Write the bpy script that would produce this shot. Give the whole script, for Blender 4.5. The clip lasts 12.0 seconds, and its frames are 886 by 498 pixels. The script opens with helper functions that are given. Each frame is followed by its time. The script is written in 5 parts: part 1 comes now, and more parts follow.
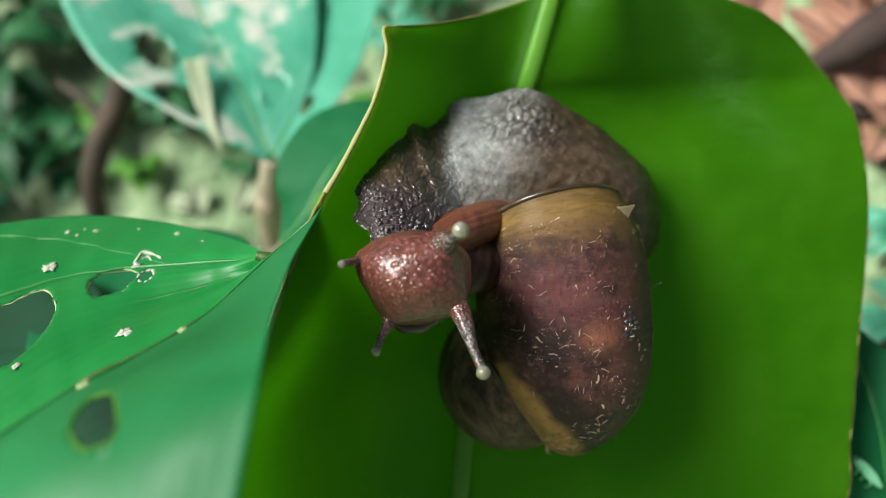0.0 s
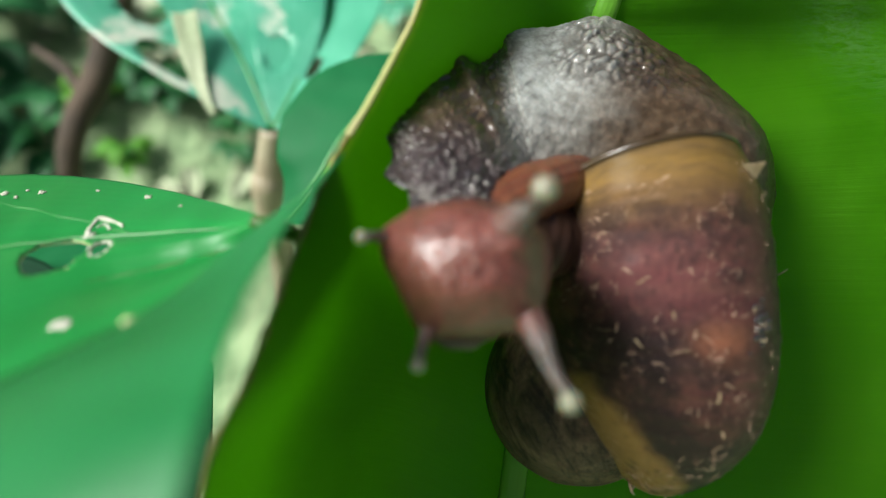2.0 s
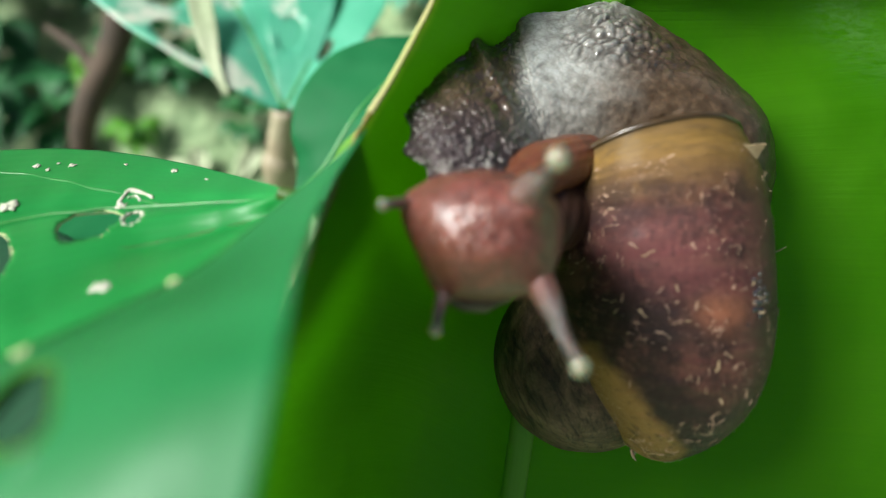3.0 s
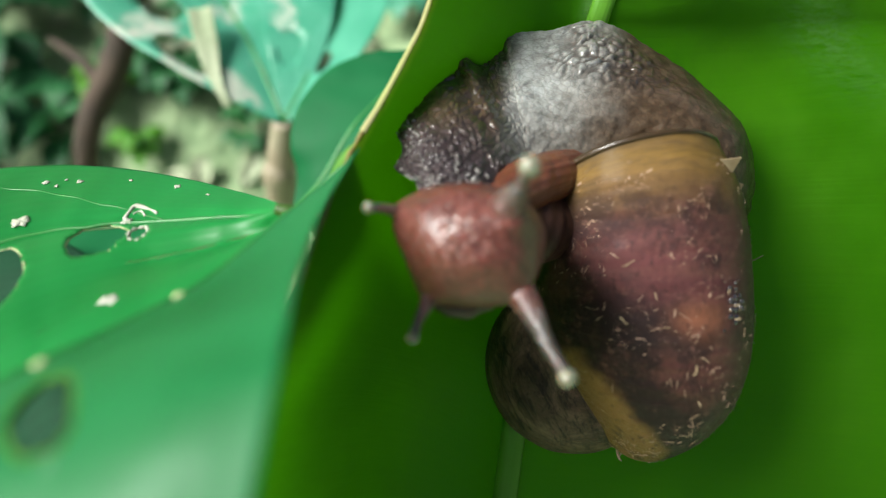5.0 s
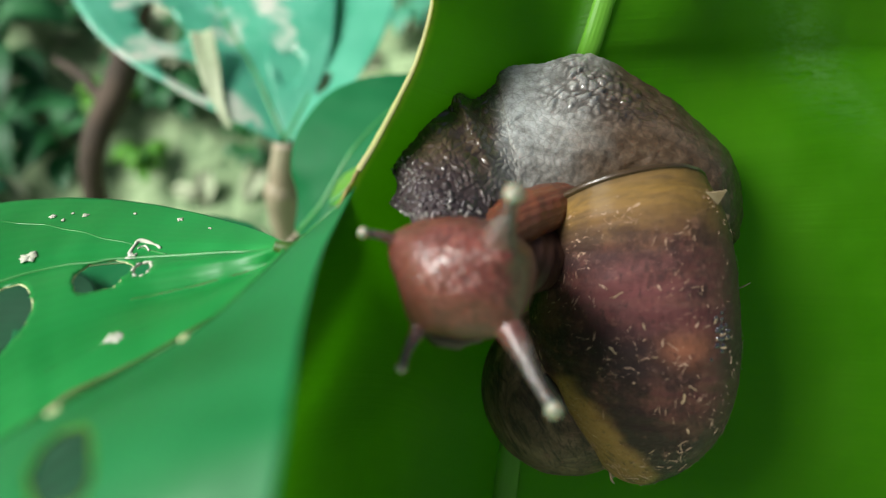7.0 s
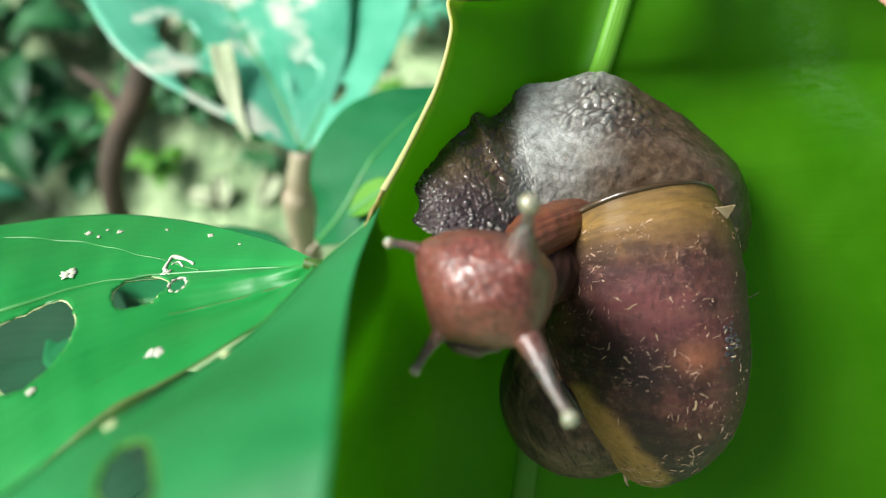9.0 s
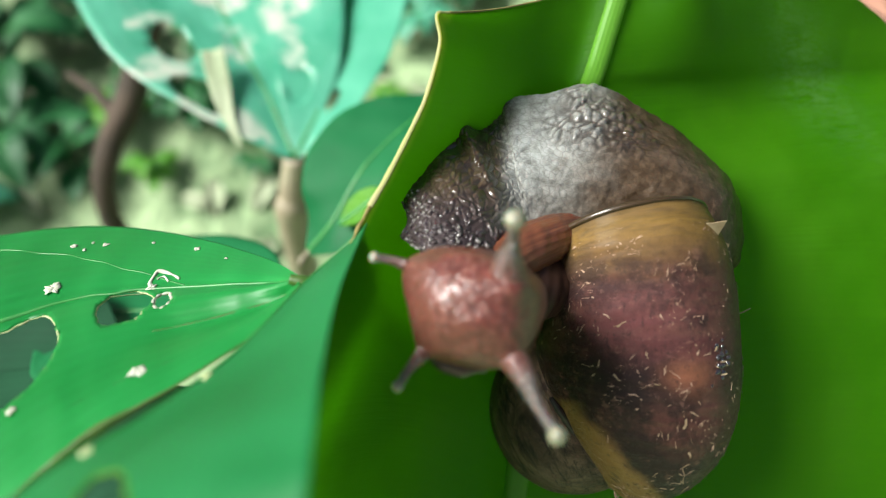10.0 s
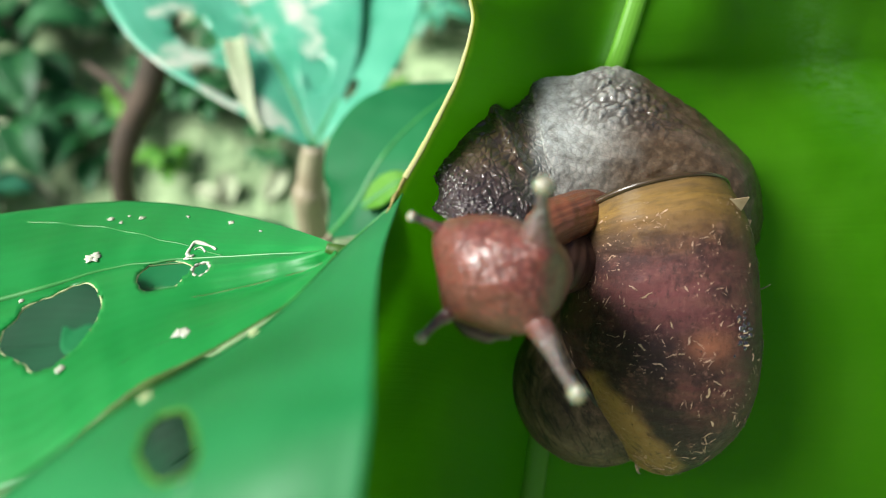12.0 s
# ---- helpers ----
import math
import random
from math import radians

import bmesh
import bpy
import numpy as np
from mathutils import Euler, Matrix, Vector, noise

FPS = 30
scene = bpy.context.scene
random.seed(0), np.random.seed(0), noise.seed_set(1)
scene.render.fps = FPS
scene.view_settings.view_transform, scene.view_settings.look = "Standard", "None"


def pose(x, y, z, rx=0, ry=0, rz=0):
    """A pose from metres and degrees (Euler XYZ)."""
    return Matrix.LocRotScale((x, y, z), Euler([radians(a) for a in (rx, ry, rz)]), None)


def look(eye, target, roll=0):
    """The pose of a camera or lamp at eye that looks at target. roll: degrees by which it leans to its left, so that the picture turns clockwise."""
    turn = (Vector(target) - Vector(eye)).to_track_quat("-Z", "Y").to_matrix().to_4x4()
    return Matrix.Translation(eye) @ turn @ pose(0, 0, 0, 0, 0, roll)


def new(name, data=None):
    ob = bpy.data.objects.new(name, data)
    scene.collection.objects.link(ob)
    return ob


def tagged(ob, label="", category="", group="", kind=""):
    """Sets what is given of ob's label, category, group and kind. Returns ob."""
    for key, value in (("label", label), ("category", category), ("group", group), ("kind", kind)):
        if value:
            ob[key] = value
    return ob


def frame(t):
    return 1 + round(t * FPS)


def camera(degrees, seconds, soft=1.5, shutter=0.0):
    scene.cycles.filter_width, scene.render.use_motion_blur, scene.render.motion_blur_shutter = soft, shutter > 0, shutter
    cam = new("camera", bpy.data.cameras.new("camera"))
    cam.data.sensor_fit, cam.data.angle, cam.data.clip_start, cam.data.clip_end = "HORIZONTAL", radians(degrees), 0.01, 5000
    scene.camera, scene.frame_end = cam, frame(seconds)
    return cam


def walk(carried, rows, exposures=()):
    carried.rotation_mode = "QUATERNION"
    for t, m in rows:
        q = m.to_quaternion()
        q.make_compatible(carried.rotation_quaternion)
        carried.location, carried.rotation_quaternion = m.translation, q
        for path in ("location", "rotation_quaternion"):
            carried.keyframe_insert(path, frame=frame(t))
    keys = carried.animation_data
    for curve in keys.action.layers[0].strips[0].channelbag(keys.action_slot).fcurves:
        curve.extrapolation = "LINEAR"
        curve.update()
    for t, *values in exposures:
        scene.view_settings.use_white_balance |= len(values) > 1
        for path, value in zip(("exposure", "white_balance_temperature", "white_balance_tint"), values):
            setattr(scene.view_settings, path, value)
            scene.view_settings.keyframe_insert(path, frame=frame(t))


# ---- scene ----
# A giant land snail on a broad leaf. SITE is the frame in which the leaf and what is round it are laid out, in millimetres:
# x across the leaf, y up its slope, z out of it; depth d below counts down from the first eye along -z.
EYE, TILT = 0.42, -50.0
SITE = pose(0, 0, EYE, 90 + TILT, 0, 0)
cam = camera(58.0, 12.0, soft=1.0)
cam.data.dof.use_dof = True
cam.data.dof.focus_distance = 0.163
cam.data.dof.aperture_fstop = 8.0
ROWS = [
    (0, 0.00, 0.00, -0.00, 0.00, -0.00, -0.00),
    (0.5, -6.18, -3.88, -15.41, -0.04, 0.15, 0.01),
    (1, -18.22, -13.73, -32.69, -0.27, -0.09, 1.17),
    (1.5, -16.33, -12.60, -45.80, -0.12, -0.37, 0.90),
    (2, -10.43, -5.60, -46.56, 0.20, -0.16, 0.77),
    (2.5, -9.08, -5.27, -48.71, -0.46, -0.63, 1.09),
    (3, -12.83, -7.73, -39.89, -0.84, -0.12, 1.41),
    (3.5, -12.99, -7.78, -32.96, -0.75, 0.13, 1.20),
    (5.5, -8.56, -4.34, -33.75, -0.49, -0.00, 0.86),
    (6, -6.70, 0.64, -30.34, -0.32, 0.38, 0.42),
    (6.5, -8.08, -2.45, -30.69, -0.40, 0.30, 0.90),
    (7, -8.95, -0.62, -28.79, -0.41, 0.37, 0.59),
    (9, -11.25, 2.64, -21.99, -0.57, 0.97, 0.15),
    (9.5, -9.15, 4.95, -23.82, -0.63, 0.84, -0.02),
    (10, -9.44, 5.67, -23.76, -0.59, 0.82, 0.28),
    (10.5, -12.07, 0.99, -26.39, -0.54, 0.49, 1.27),
    (11, -11.55, 2.90, -24.44, -0.56, 0.86, 0.76),
    (11.5, -14.94, -0.69, -21.58, -0.47, 0.89, 0.81),
    (12, -14.99, -0.27, -19.17, -0.37, 0.93, 0.81),
]

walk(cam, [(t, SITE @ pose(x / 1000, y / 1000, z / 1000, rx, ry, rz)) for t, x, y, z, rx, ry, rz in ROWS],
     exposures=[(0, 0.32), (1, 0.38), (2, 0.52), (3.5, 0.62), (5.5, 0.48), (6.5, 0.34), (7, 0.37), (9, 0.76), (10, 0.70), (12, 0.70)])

# ---- light ----
world = bpy.data.worlds.new("world")
scene.world = world
world.use_nodes = True
wn = world.node_tree.nodes
sky = wn.new("ShaderNodeTexSky")
sky.sky_type, sky.sun_disc = "NISHITA", False
sky.sun_elevation, sky.sun_rotation = radians(48.5), radians(-100)
sky.dust_density, sky.ozone_density = 5.0, 0.3
world.node_tree.links.new(sky.outputs[0], wn["Background"].inputs[0])
wn["Background"].inputs[1].default_value = 0.057
sun = new("sun", bpy.data.lights.new("sun", "SUN"))
sun.data.energy, sun.data.angle, sun.data.color = 5.8, radians(27), (0.97, 1.0, 0.96)
sun.matrix_world = look((-1.65, -0.3, 1.9), (0, 0, 0))


# ---- materials ----
def material(name):
    m = bpy.data.materials.new(name)
    m.use_nodes = True
    n, l = m.node_tree.nodes, m.node_tree.links
    return m, n, l, n["Principled BSDF"]


def ramp(n, l, fac, stops):
    r = n.new("ShaderNodeValToRGB")
    while len(r.color_ramp.elements) < len(stops):
        r.color_ramp.elements.new(0.5)
    for e, (p, c) in zip(r.color_ramp.elements, stops):
        e.position, e.color = p, (*c, 1)
    l.new(fac, r.inputs[0])
    return r.outputs[0]


def noise_tex(n, l, vec, scale, detail=4, rough=0.55, distort=0.0):
    t = n.new("ShaderNodeTexNoise")
    t.inputs["Scale"].default_value, t.inputs["Detail"].default_value = scale, detail
    t.inputs["Roughness"].default_value, t.inputs["Distortion"].default_value = rough, distort
    l.new(vec, t.inputs["Vector"])
    return t.outputs["Fac"]


def mixed(n, l, fac, a, b, blend="MIX"):
    x = n.new("ShaderNodeMix")
    x.data_type, x.blend_type = "RGBA", blend
    for socket, v in ((x.inputs[0], fac), (x.inputs[6], a), (x.inputs[7], b)):
        if hasattr(v, "links"):
            l.new(v, socket)
        else:
            socket.default_value = v if isinstance(v, (int, float)) else (*v, 1)
    return x.outputs[2]


def bumped(n, l, heights, p):
    """heights: (socket, strength, distance in metres), laid over one another."""
    last = None
    for h, s, d in heights:
        b = n.new("ShaderNodeBump")
        b.inputs["Strength"].default_value, b.inputs["Distance"].default_value = s, d
        l.new(h, b.inputs["Height"])
        if last:
            l.new(last, b.inputs["Normal"])
        last = b.outputs[0]
    l.new(last, p.inputs["Normal"])


def stretch(n, l, vec, sx, sy, sz):
    m = n.new("ShaderNodeMapping")
    m.inputs["Scale"].default_value = (sx, sy, sz)
    l.new(vec, m.inputs["Vector"])
    return m.outputs[0]


def attr(n, name):
    a = n.new("ShaderNodeAttribute")
    a.attribute_name = name
    return a.outputs["Fac"]


def leaf_material(name, dark, light, through_colour, gloss=0.35, glow=0.35, veins=90.0, vein_depth=0.0004, spots=None, sheen=0.3, dry=None, bands="Y", streaks=0.12):
    """A leaf blade: fine parallel or side veins by its UV, mottled green, light that passes through."""
    m, n, l, p = material(name)
    tc = n.new("ShaderNodeTexCoord")
    uv, ob = tc.outputs["UV"], tc.outputs["Object"]
    big, fine = noise_tex(n, l, ob, 30, 5), noise_tex(n, l, ob, 420, 3)
    w = n.new("ShaderNodeTexWave")
    w.bands_direction = bands
    w.inputs["Scale"].default_value, w.inputs["Distortion"].default_value = veins / 6.28, 1.2
    w.inputs["Detail Scale"].default_value = 0.6
    l.new(uv, w.inputs["Vector"])
    lines = w.outputs["Fac"] if bands == "Y" else noise_tex(n, l, stretch(n, l, uv, veins, 5, 1), 1.0, 4, 0.6, 0.2)
    col = ramp(n, l, big, [(0.3, dark), (0.7, light)])
    col = mixed(n, l, streaks, col, ramp(n, l, lines, [(0.25, dark), (0.8, light)]))
    if bands == "X":
        dust = noise_tex(n, l, stretch(n, l, ob, 260, 900, 400), 1.0, 6, 0.75, 1.5)
        col = mixed(n, l, mixed(n, l, 1.0, attr(n, "bloom"), ramp(n, l, dust, [(0.42, (0, 0, 0)), (0.62, (1, 1, 1))]), "MULTIPLY"), col, (0.20, 0.33, 0.15))
    col = mixed(n, l, ramp(n, l, fine, [(0.62, (0, 0, 0)), (0.8, (0.35, 0.35, 0.35))]), col, light)
    if spots:
        s = noise_tex(n, l, ob, 48, 6, 0.6)
        col = mixed(n, l, ramp(n, l, s, [(spots, (0, 0, 0)), (spots + 0.10, (0.9, 0.9, 0.9))]), col, (0.62, 0.60, 0.52))
    if dry:
        rim = n.new("ShaderNodeAttribute")
        rim.attribute_name = "dry"
        col = mixed(n, l, rim.outputs["Fac"], col, dry)
    l.new(col, p.inputs["Base Color"])
    p.inputs["Specular IOR Level"].default_value = sheen
    l.new(ramp(n, l, big, [(0.3, (gloss * 0.8,) * 3), (0.7, (gloss * 1.3,) * 3)]), p.inputs["Roughness"])
    bumped(n, l, [(big, 0.25, 0.002), (lines, 0.3, vein_depth), (fine, 0.15, 0.0002)], p)
    tr = n.new("ShaderNodeBsdfTranslucent")
    l.new(mixed(n, l, 0.15, through_colour, col), tr.inputs["Color"])
    mx = n.new("ShaderNodeMixShader")
    mx.inputs[0].default_value = glow
    l.new(p.outputs[0], mx.inputs[1])
    l.new(tr.outputs[0], mx.inputs[2])
    l.new(mx.outputs[0], n["Material Output"].inputs["Surface"])
    return m


def plain(name, a, b, rough, scale=60, bump=0.001, strength=0.4, sss=0.0, coat=0.0, spec=0.5, fine=700):
    """Two mottled colours with relief at two sizes."""
    m, n, l, p = material(name)
    ob = n.new("ShaderNodeTexCoord").outputs["Object"]
    big, small = noise_tex(n, l, ob, scale, 6, 0.6), noise_tex(n, l, ob, fine, 3)
    l.new(mixed(n, l, 0.25, ramp(n, l, big, [(0.3, a), (0.7, b)]), ramp(n, l, small, [(0.3, a), (0.7, b)])), p.inputs["Base Color"])
    p.inputs["Roughness"].default_value, p.inputs["Specular IOR Level"].default_value = rough, spec
    p.inputs["Coat Weight"].default_value, p.inputs["Coat Roughness"].default_value = coat, 0.12
    if sss:
        p.inputs["Subsurface Weight"].default_value, p.inputs["Subsurface Scale"].default_value = sss, 0.004
    bumped(n, l, [(big, strength, bump), (small, strength * 0.6, bump * 0.15)], p)
    return m


def skin(name, a, b, cell, rough=0.28, depth=0.0007, sss=0.2, coat=0.4, tip=None, groove=0.45, bead=None, film=0.1):
    """Wet tubercled snail skin: raised cells with grooves between them."""
    m, n, l, p = material(name)
    ob = n.new("ShaderNodeTexCoord").outputs["Object"]
    warp = n.new("ShaderNodeVectorMath")
    warp.operation = "ADD"
    nz = n.new("ShaderNodeTexNoise")
    nz.inputs["Scale"].default_value = cell * 0.5
    l.new(ob, nz.inputs["Vector"])
    sc = n.new("ShaderNodeVectorMath")
    sc.operation = "SCALE"
    sc.inputs["Scale"].default_value = 0.7 / cell
    l.new(nz.outputs["Color"], sc.inputs[0])
    l.new(ob, warp.inputs[0])
    l.new(sc.outputs[0], warp.inputs[1])
    v = n.new("ShaderNodeTexVoronoi")
    v.feature = "SMOOTH_F1"
    v.inputs["Scale"].default_value, v.inputs["Smoothness"].default_value = cell, 0.35
    l.new(warp.outputs[0], v.inputs["Vector"])
    inv = n.new("ShaderNodeMath")
    inv.operation = "SUBTRACT"
    inv.inputs[0].default_value = 1.0
    l.new(v.outputs["Distance"], inv.inputs[1])
    big = noise_tex(n, l, ob, 90, 5)
    col = mixed(n, l, ramp(n, l, v.outputs["Distance"], [(0.25, (0, 0, 0)), (0.75, (1, 1, 1))]), ramp(n, l, big, [(0.3, a), (0.7, b)]), tuple(c * groove for c in a))
    if bead:
        col = mixed(n, l, attr(n, "bead"), col, bead)
    if tip:
        # the base keeps the head's colour and pales along the length
        z = n.new("ShaderNodeSeparateXYZ")
        l.new(ob, z.inputs[0])
        mr = n.new("ShaderNodeMapRange")
        mr.inputs["From Min"].default_value, mr.inputs["From Max"].default_value = tip[1], tip[2]
        l.new(z.outputs["Z"], mr.inputs["Value"])
        col = mixed(n, l, mr.outputs[0], tip[0], col)
    l.new(col, p.inputs["Base Color"])
    p.inputs["Roughness"].default_value = rough
    p.inputs["Coat Weight"].default_value, p.inputs["Coat Roughness"].default_value = coat, film
    p.inputs["Subsurface Weight"].default_value, p.inputs["Subsurface Scale"].default_value = sss, 0.003
    bumped(n, l, [(big, 0.3, 0.0015), (inv.outputs[0], 0.9, depth), (noise_tex(n, l, ob, 1500, 3), 0.25, 0.0001)], p)
    return m


def foot_material(name):
    """Skin of the foot: brown and streaked towards the tail, dark and beaded at the neck; the grey amidships is pale
    skin with the sky's sheen painted in.
    """
    m, n, l, p = material(name)
    tc = n.new("ShaderNodeTexCoord")
    uv, ob = tc.outputs["UV"], tc.outputs["Object"]
    big, mid, fine = noise_tex(n, l, ob, 110, 5), noise_tex(n, l, ob, 420, 5, 0.65), noise_tex(n, l, ob, 1500, 4, 0.7)
    brown = ramp(n, l, mid, [(0.34, (0.028, 0.017, 0.009)), (0.5, (0.046, 0.029, 0.016)), (0.68, (0.080, 0.052, 0.031))])
    streak = noise_tex(n, l, stretch(n, l, uv, 34, 6, 1), 1.0, 5, 0.65, 0.6)
    brown = mixed(n, l, ramp(n, l, streak, [(0.5, (0, 0, 0)), (0.68, (0.45,) * 3)]), brown, (0.115, 0.080, 0.054))
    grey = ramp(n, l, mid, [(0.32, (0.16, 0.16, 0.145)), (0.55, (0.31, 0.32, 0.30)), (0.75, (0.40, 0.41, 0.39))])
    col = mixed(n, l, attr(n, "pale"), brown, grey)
    col = mixed(n, l, attr(n, "neck"), col, ramp(n, l, big, [(0.35, (0.026, 0.018, 0.022)), (0.7, (0.062, 0.044, 0.048))]))
    crack = n.new("ShaderNodeTexVoronoi")
    crack.feature = "DISTANCE_TO_EDGE"
    crack.inputs["Scale"].default_value = 620
    l.new(ob, crack.inputs["Vector"])
    # cracks and grooves also darkened in colour, besides the relief's own shade
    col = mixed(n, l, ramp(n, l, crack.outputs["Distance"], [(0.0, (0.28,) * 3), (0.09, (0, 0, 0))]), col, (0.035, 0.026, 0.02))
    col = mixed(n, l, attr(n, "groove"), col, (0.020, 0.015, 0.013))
    l.new(col, p.inputs["Base Color"])
    l.new(ramp(n, l, fine, [(0.3, (0.26,) * 3), (0.7, (0.5,) * 3)]), p.inputs["Roughness"])
    p.inputs["Specular IOR Level"].default_value = 0.2
    l.new(ramp(n, l, attr(n, "wet"), [(0, (0.08,) * 3), (1, (1, 1, 1))]), p.inputs["Coat Weight"])
    p.inputs["Coat Roughness"].default_value, p.inputs["Coat IOR"].default_value = 0.05, 1.8
    p.inputs["Subsurface Weight"].default_value, p.inputs["Subsurface Scale"].default_value = 0.03, 0.001
    bumped(n, l, [(big, 0.3, 0.001), (mid, 0.45, 0.0005), (crack.outputs["Distance"], 0.2, 0.0005), (fine, 0.35, 0.00015)], p)
    return m


def neck_material(name):
    """Stretched skin with fine folds along the neck (UV y round it)."""
    m, n, l, p = material(name)
    uv = n.new("ShaderNodeTexCoord").outputs["UV"]
    folds = noise_tex(n, l, stretch(n, l, uv, 1.6, 85, 1), 1.0, 4, 0.6, 0.3)
    soft = noise_tex(n, l, stretch(n, l, uv, 5, 7, 1), 1.0, 4)
    col = ramp(n, l, folds, [(0.34, (0.075, 0.022, 0.010)), (0.52, (0.125, 0.039, 0.017)), (0.72, (0.22, 0.085, 0.038))])
    col = mixed(n, l, ramp(n, l, soft, [(0.4, (0, 0, 0)), (0.7, (0.5,) * 3)]), col, (0.10, 0.032, 0.018))
    l.new(col, p.inputs["Base Color"])
    p.inputs["Roughness"].default_value = 0.36
    p.inputs["Coat Weight"].default_value, p.inputs["Coat Roughness"].default_value = 0.35, 0.22
    p.inputs["Subsurface Weight"].default_value, p.inputs["Subsurface Scale"].default_value = 0.15, 0.002
    bumped(n, l, [(folds, 0.4, 0.0004), (soft, 0.3, 0.0012)], p)
    return m


def shell_material(name, spire):
    """Growth lines across the whorl by its UV (x along the whorl from the lip, y round it), purple-brown with tan bands."""
    m, n, l, p = material(name)
    tc = n.new("ShaderNodeTexCoord")
    uv, ob = tc.outputs["UV"], tc.outputs["Object"]
    lines = noise_tex(n, l, stretch(n, l, uv, 75, 16, 1), 1.0, 7, 0.7, 0.8)
    streak = noise_tex(n, l, stretch(n, l, uv, 12, 7, 1), 1.0, 5, 0.65, 0.8)
    blotch = noise_tex(n, l, ob, 55, 7, 0.65)
    scuff = noise_tex(n, l, stretch(n, l, ob, 1, 1.8, 1), 260, 8, 0.8)
    grime = noise_tex(n, l, ob, 190, 6, 0.7)
    sx = n.new("ShaderNodeSeparateXYZ")
    l.new(uv, sx.inputs[0])
    if spire:
        tilt = n.new("ShaderNodeMapping")
        tilt.inputs["Rotation"].default_value = (0, 0, radians(-28))
        l.new(ob, tilt.inputs["Vector"])
        lines = noise_tex(n, l, stretch(n, l, tilt.outputs[0], 900, 120, 300), 1.0, 6, 0.65, 0.4)
        col = ramp(n, l, streak, [(0.34, (0.040, 0.024, 0.014)), (0.5, (0.105, 0.065, 0.040)), (0.66, (0.21, 0.130, 0.080))])
        col = mixed(n, l, ramp(n, l, lines, [(0.38, (0.8,) * 3), (0.5, (0, 0, 0))]), col, (0.016, 0.011, 0.008))
    else:
        wob = n.new("ShaderNodeMath")
        wob.operation = "MULTIPLY_ADD"
        wob.inputs[1].default_value = 0.16
        l.new(streak, wob.inputs[0])
        l.new(sx.outputs["X"], wob.inputs[2])
        band = ramp(n, l, wob.outputs[0], [(0.08, (0.10, 0.060, 0.014)), (0.14, (0.19, 0.108, 0.020)), (0.22, (0.125, 0.066, 0.022)), (0.29, (0.072, 0.025, 0.021)), (0.42, (0.062, 0.017, 0.019)),
                                           (0.50, (0.024, 0.009, 0.010)), (0.58, (0.080, 0.027, 0.023)), (0.70, (0.030, 0.011, 0.011)), (0.9, (0.035, 0.015, 0.010))])
        tan = n.new("ShaderNodeAttribute")
        tan.attribute_name = "tan"
        pale_side = noise_tex(n, l, stretch(n, l, uv, 40, 3, 1), 1.0, 5, 0.7)
        band = mixed(n, l, ramp(n, l, pale_side, [(0.4, (0, 0, 0)), (0.7, (0.35,) * 3)]), band, (0.15, 0.085, 0.045))
        col = mixed(n, l, ramp(n, l, blotch, [(0.48, (0, 0, 0)), (0.55, (0.85, 0.85, 0.85))]), band, (0.013, 0.006, 0.006))
        col = mixed(n, l, tan.outputs["Fac"], col, (0.27, 0.15, 0.045))
        clean = mixed(n, l, ramp(n, l, lines, [(0.38, (0.55,) * 3), (0.55, (0, 0, 0))]), band, (0.055, 0.032, 0.012))
        col = mixed(n, l, attr(n, "rose"), col, (0.125, 0.034, 0.034))
        col = mixed(n, l, attr(n, "ember"), col, (0.26, 0.095, 0.050))
        worn = ramp(n, l, sx.outputs["X"], [(0.06, (0.1,) * 3), (0.22, (1, 1, 1))])
    col = mixed(n, l, ramp(n, l, lines, [(0.55, (0, 0, 0)), (0.8, (0.16, 0.16, 0.16))]), col, (0.17, 0.085, 0.055))
    col = mixed(n, l, ramp(n, l, scuff, [(0.57, (0, 0, 0)), (0.64, (0.5, 0.5, 0.5))]), col, (0.24, 0.12, 0.09))
    col = mixed(n, l, ramp(n, l, grime, [(0.56, (0, 0, 0)), (0.68, (0.6, 0.6, 0.6))]), col, (0.016, 0.007, 0.008))
    grit = noise_tex(n, l, stretch(n, l, ob, 1.6, 0.8, 1), 620, 9, 0.8)
    col = mixed(n, l, ramp(n, l, grit, [(0.56, (0, 0, 0)), (0.68, (0.35, 0.35, 0.35))]), col, (0.27, 0.14, 0.10))
    col = mixed(n, l, ramp(n, l, grit, [(0.36, (0.75, 0.75, 0.75)), (0.46, (0, 0, 0))]), col, (0.010, 0.005, 0.005))
    if not spire:
        col = mixed(n, l, worn, clean, col)
    l.new(col, p.inputs["Base Color"])
    l.new(ramp(n, l, scuff, [(0.3, (0.36,) * 3), (0.7, (0.62,) * 3)]), p.inputs["Roughness"])
    p.inputs["Coat Weight"].default_value, p.inputs["Coat Roughness"].default_value = 0.04, 0.2
    p.inputs["Specular IOR Level"].default_value = 0.24
    bumped(n, l, [(lines, 0.8 if spire else 0.3, 0.0005), (blotch, 0.35, 0.0012), (grime, 0.4, 0.0006), (scuff, 0.9, 0.0004), (grit, 0.9, 0.0002)], p)
    return m


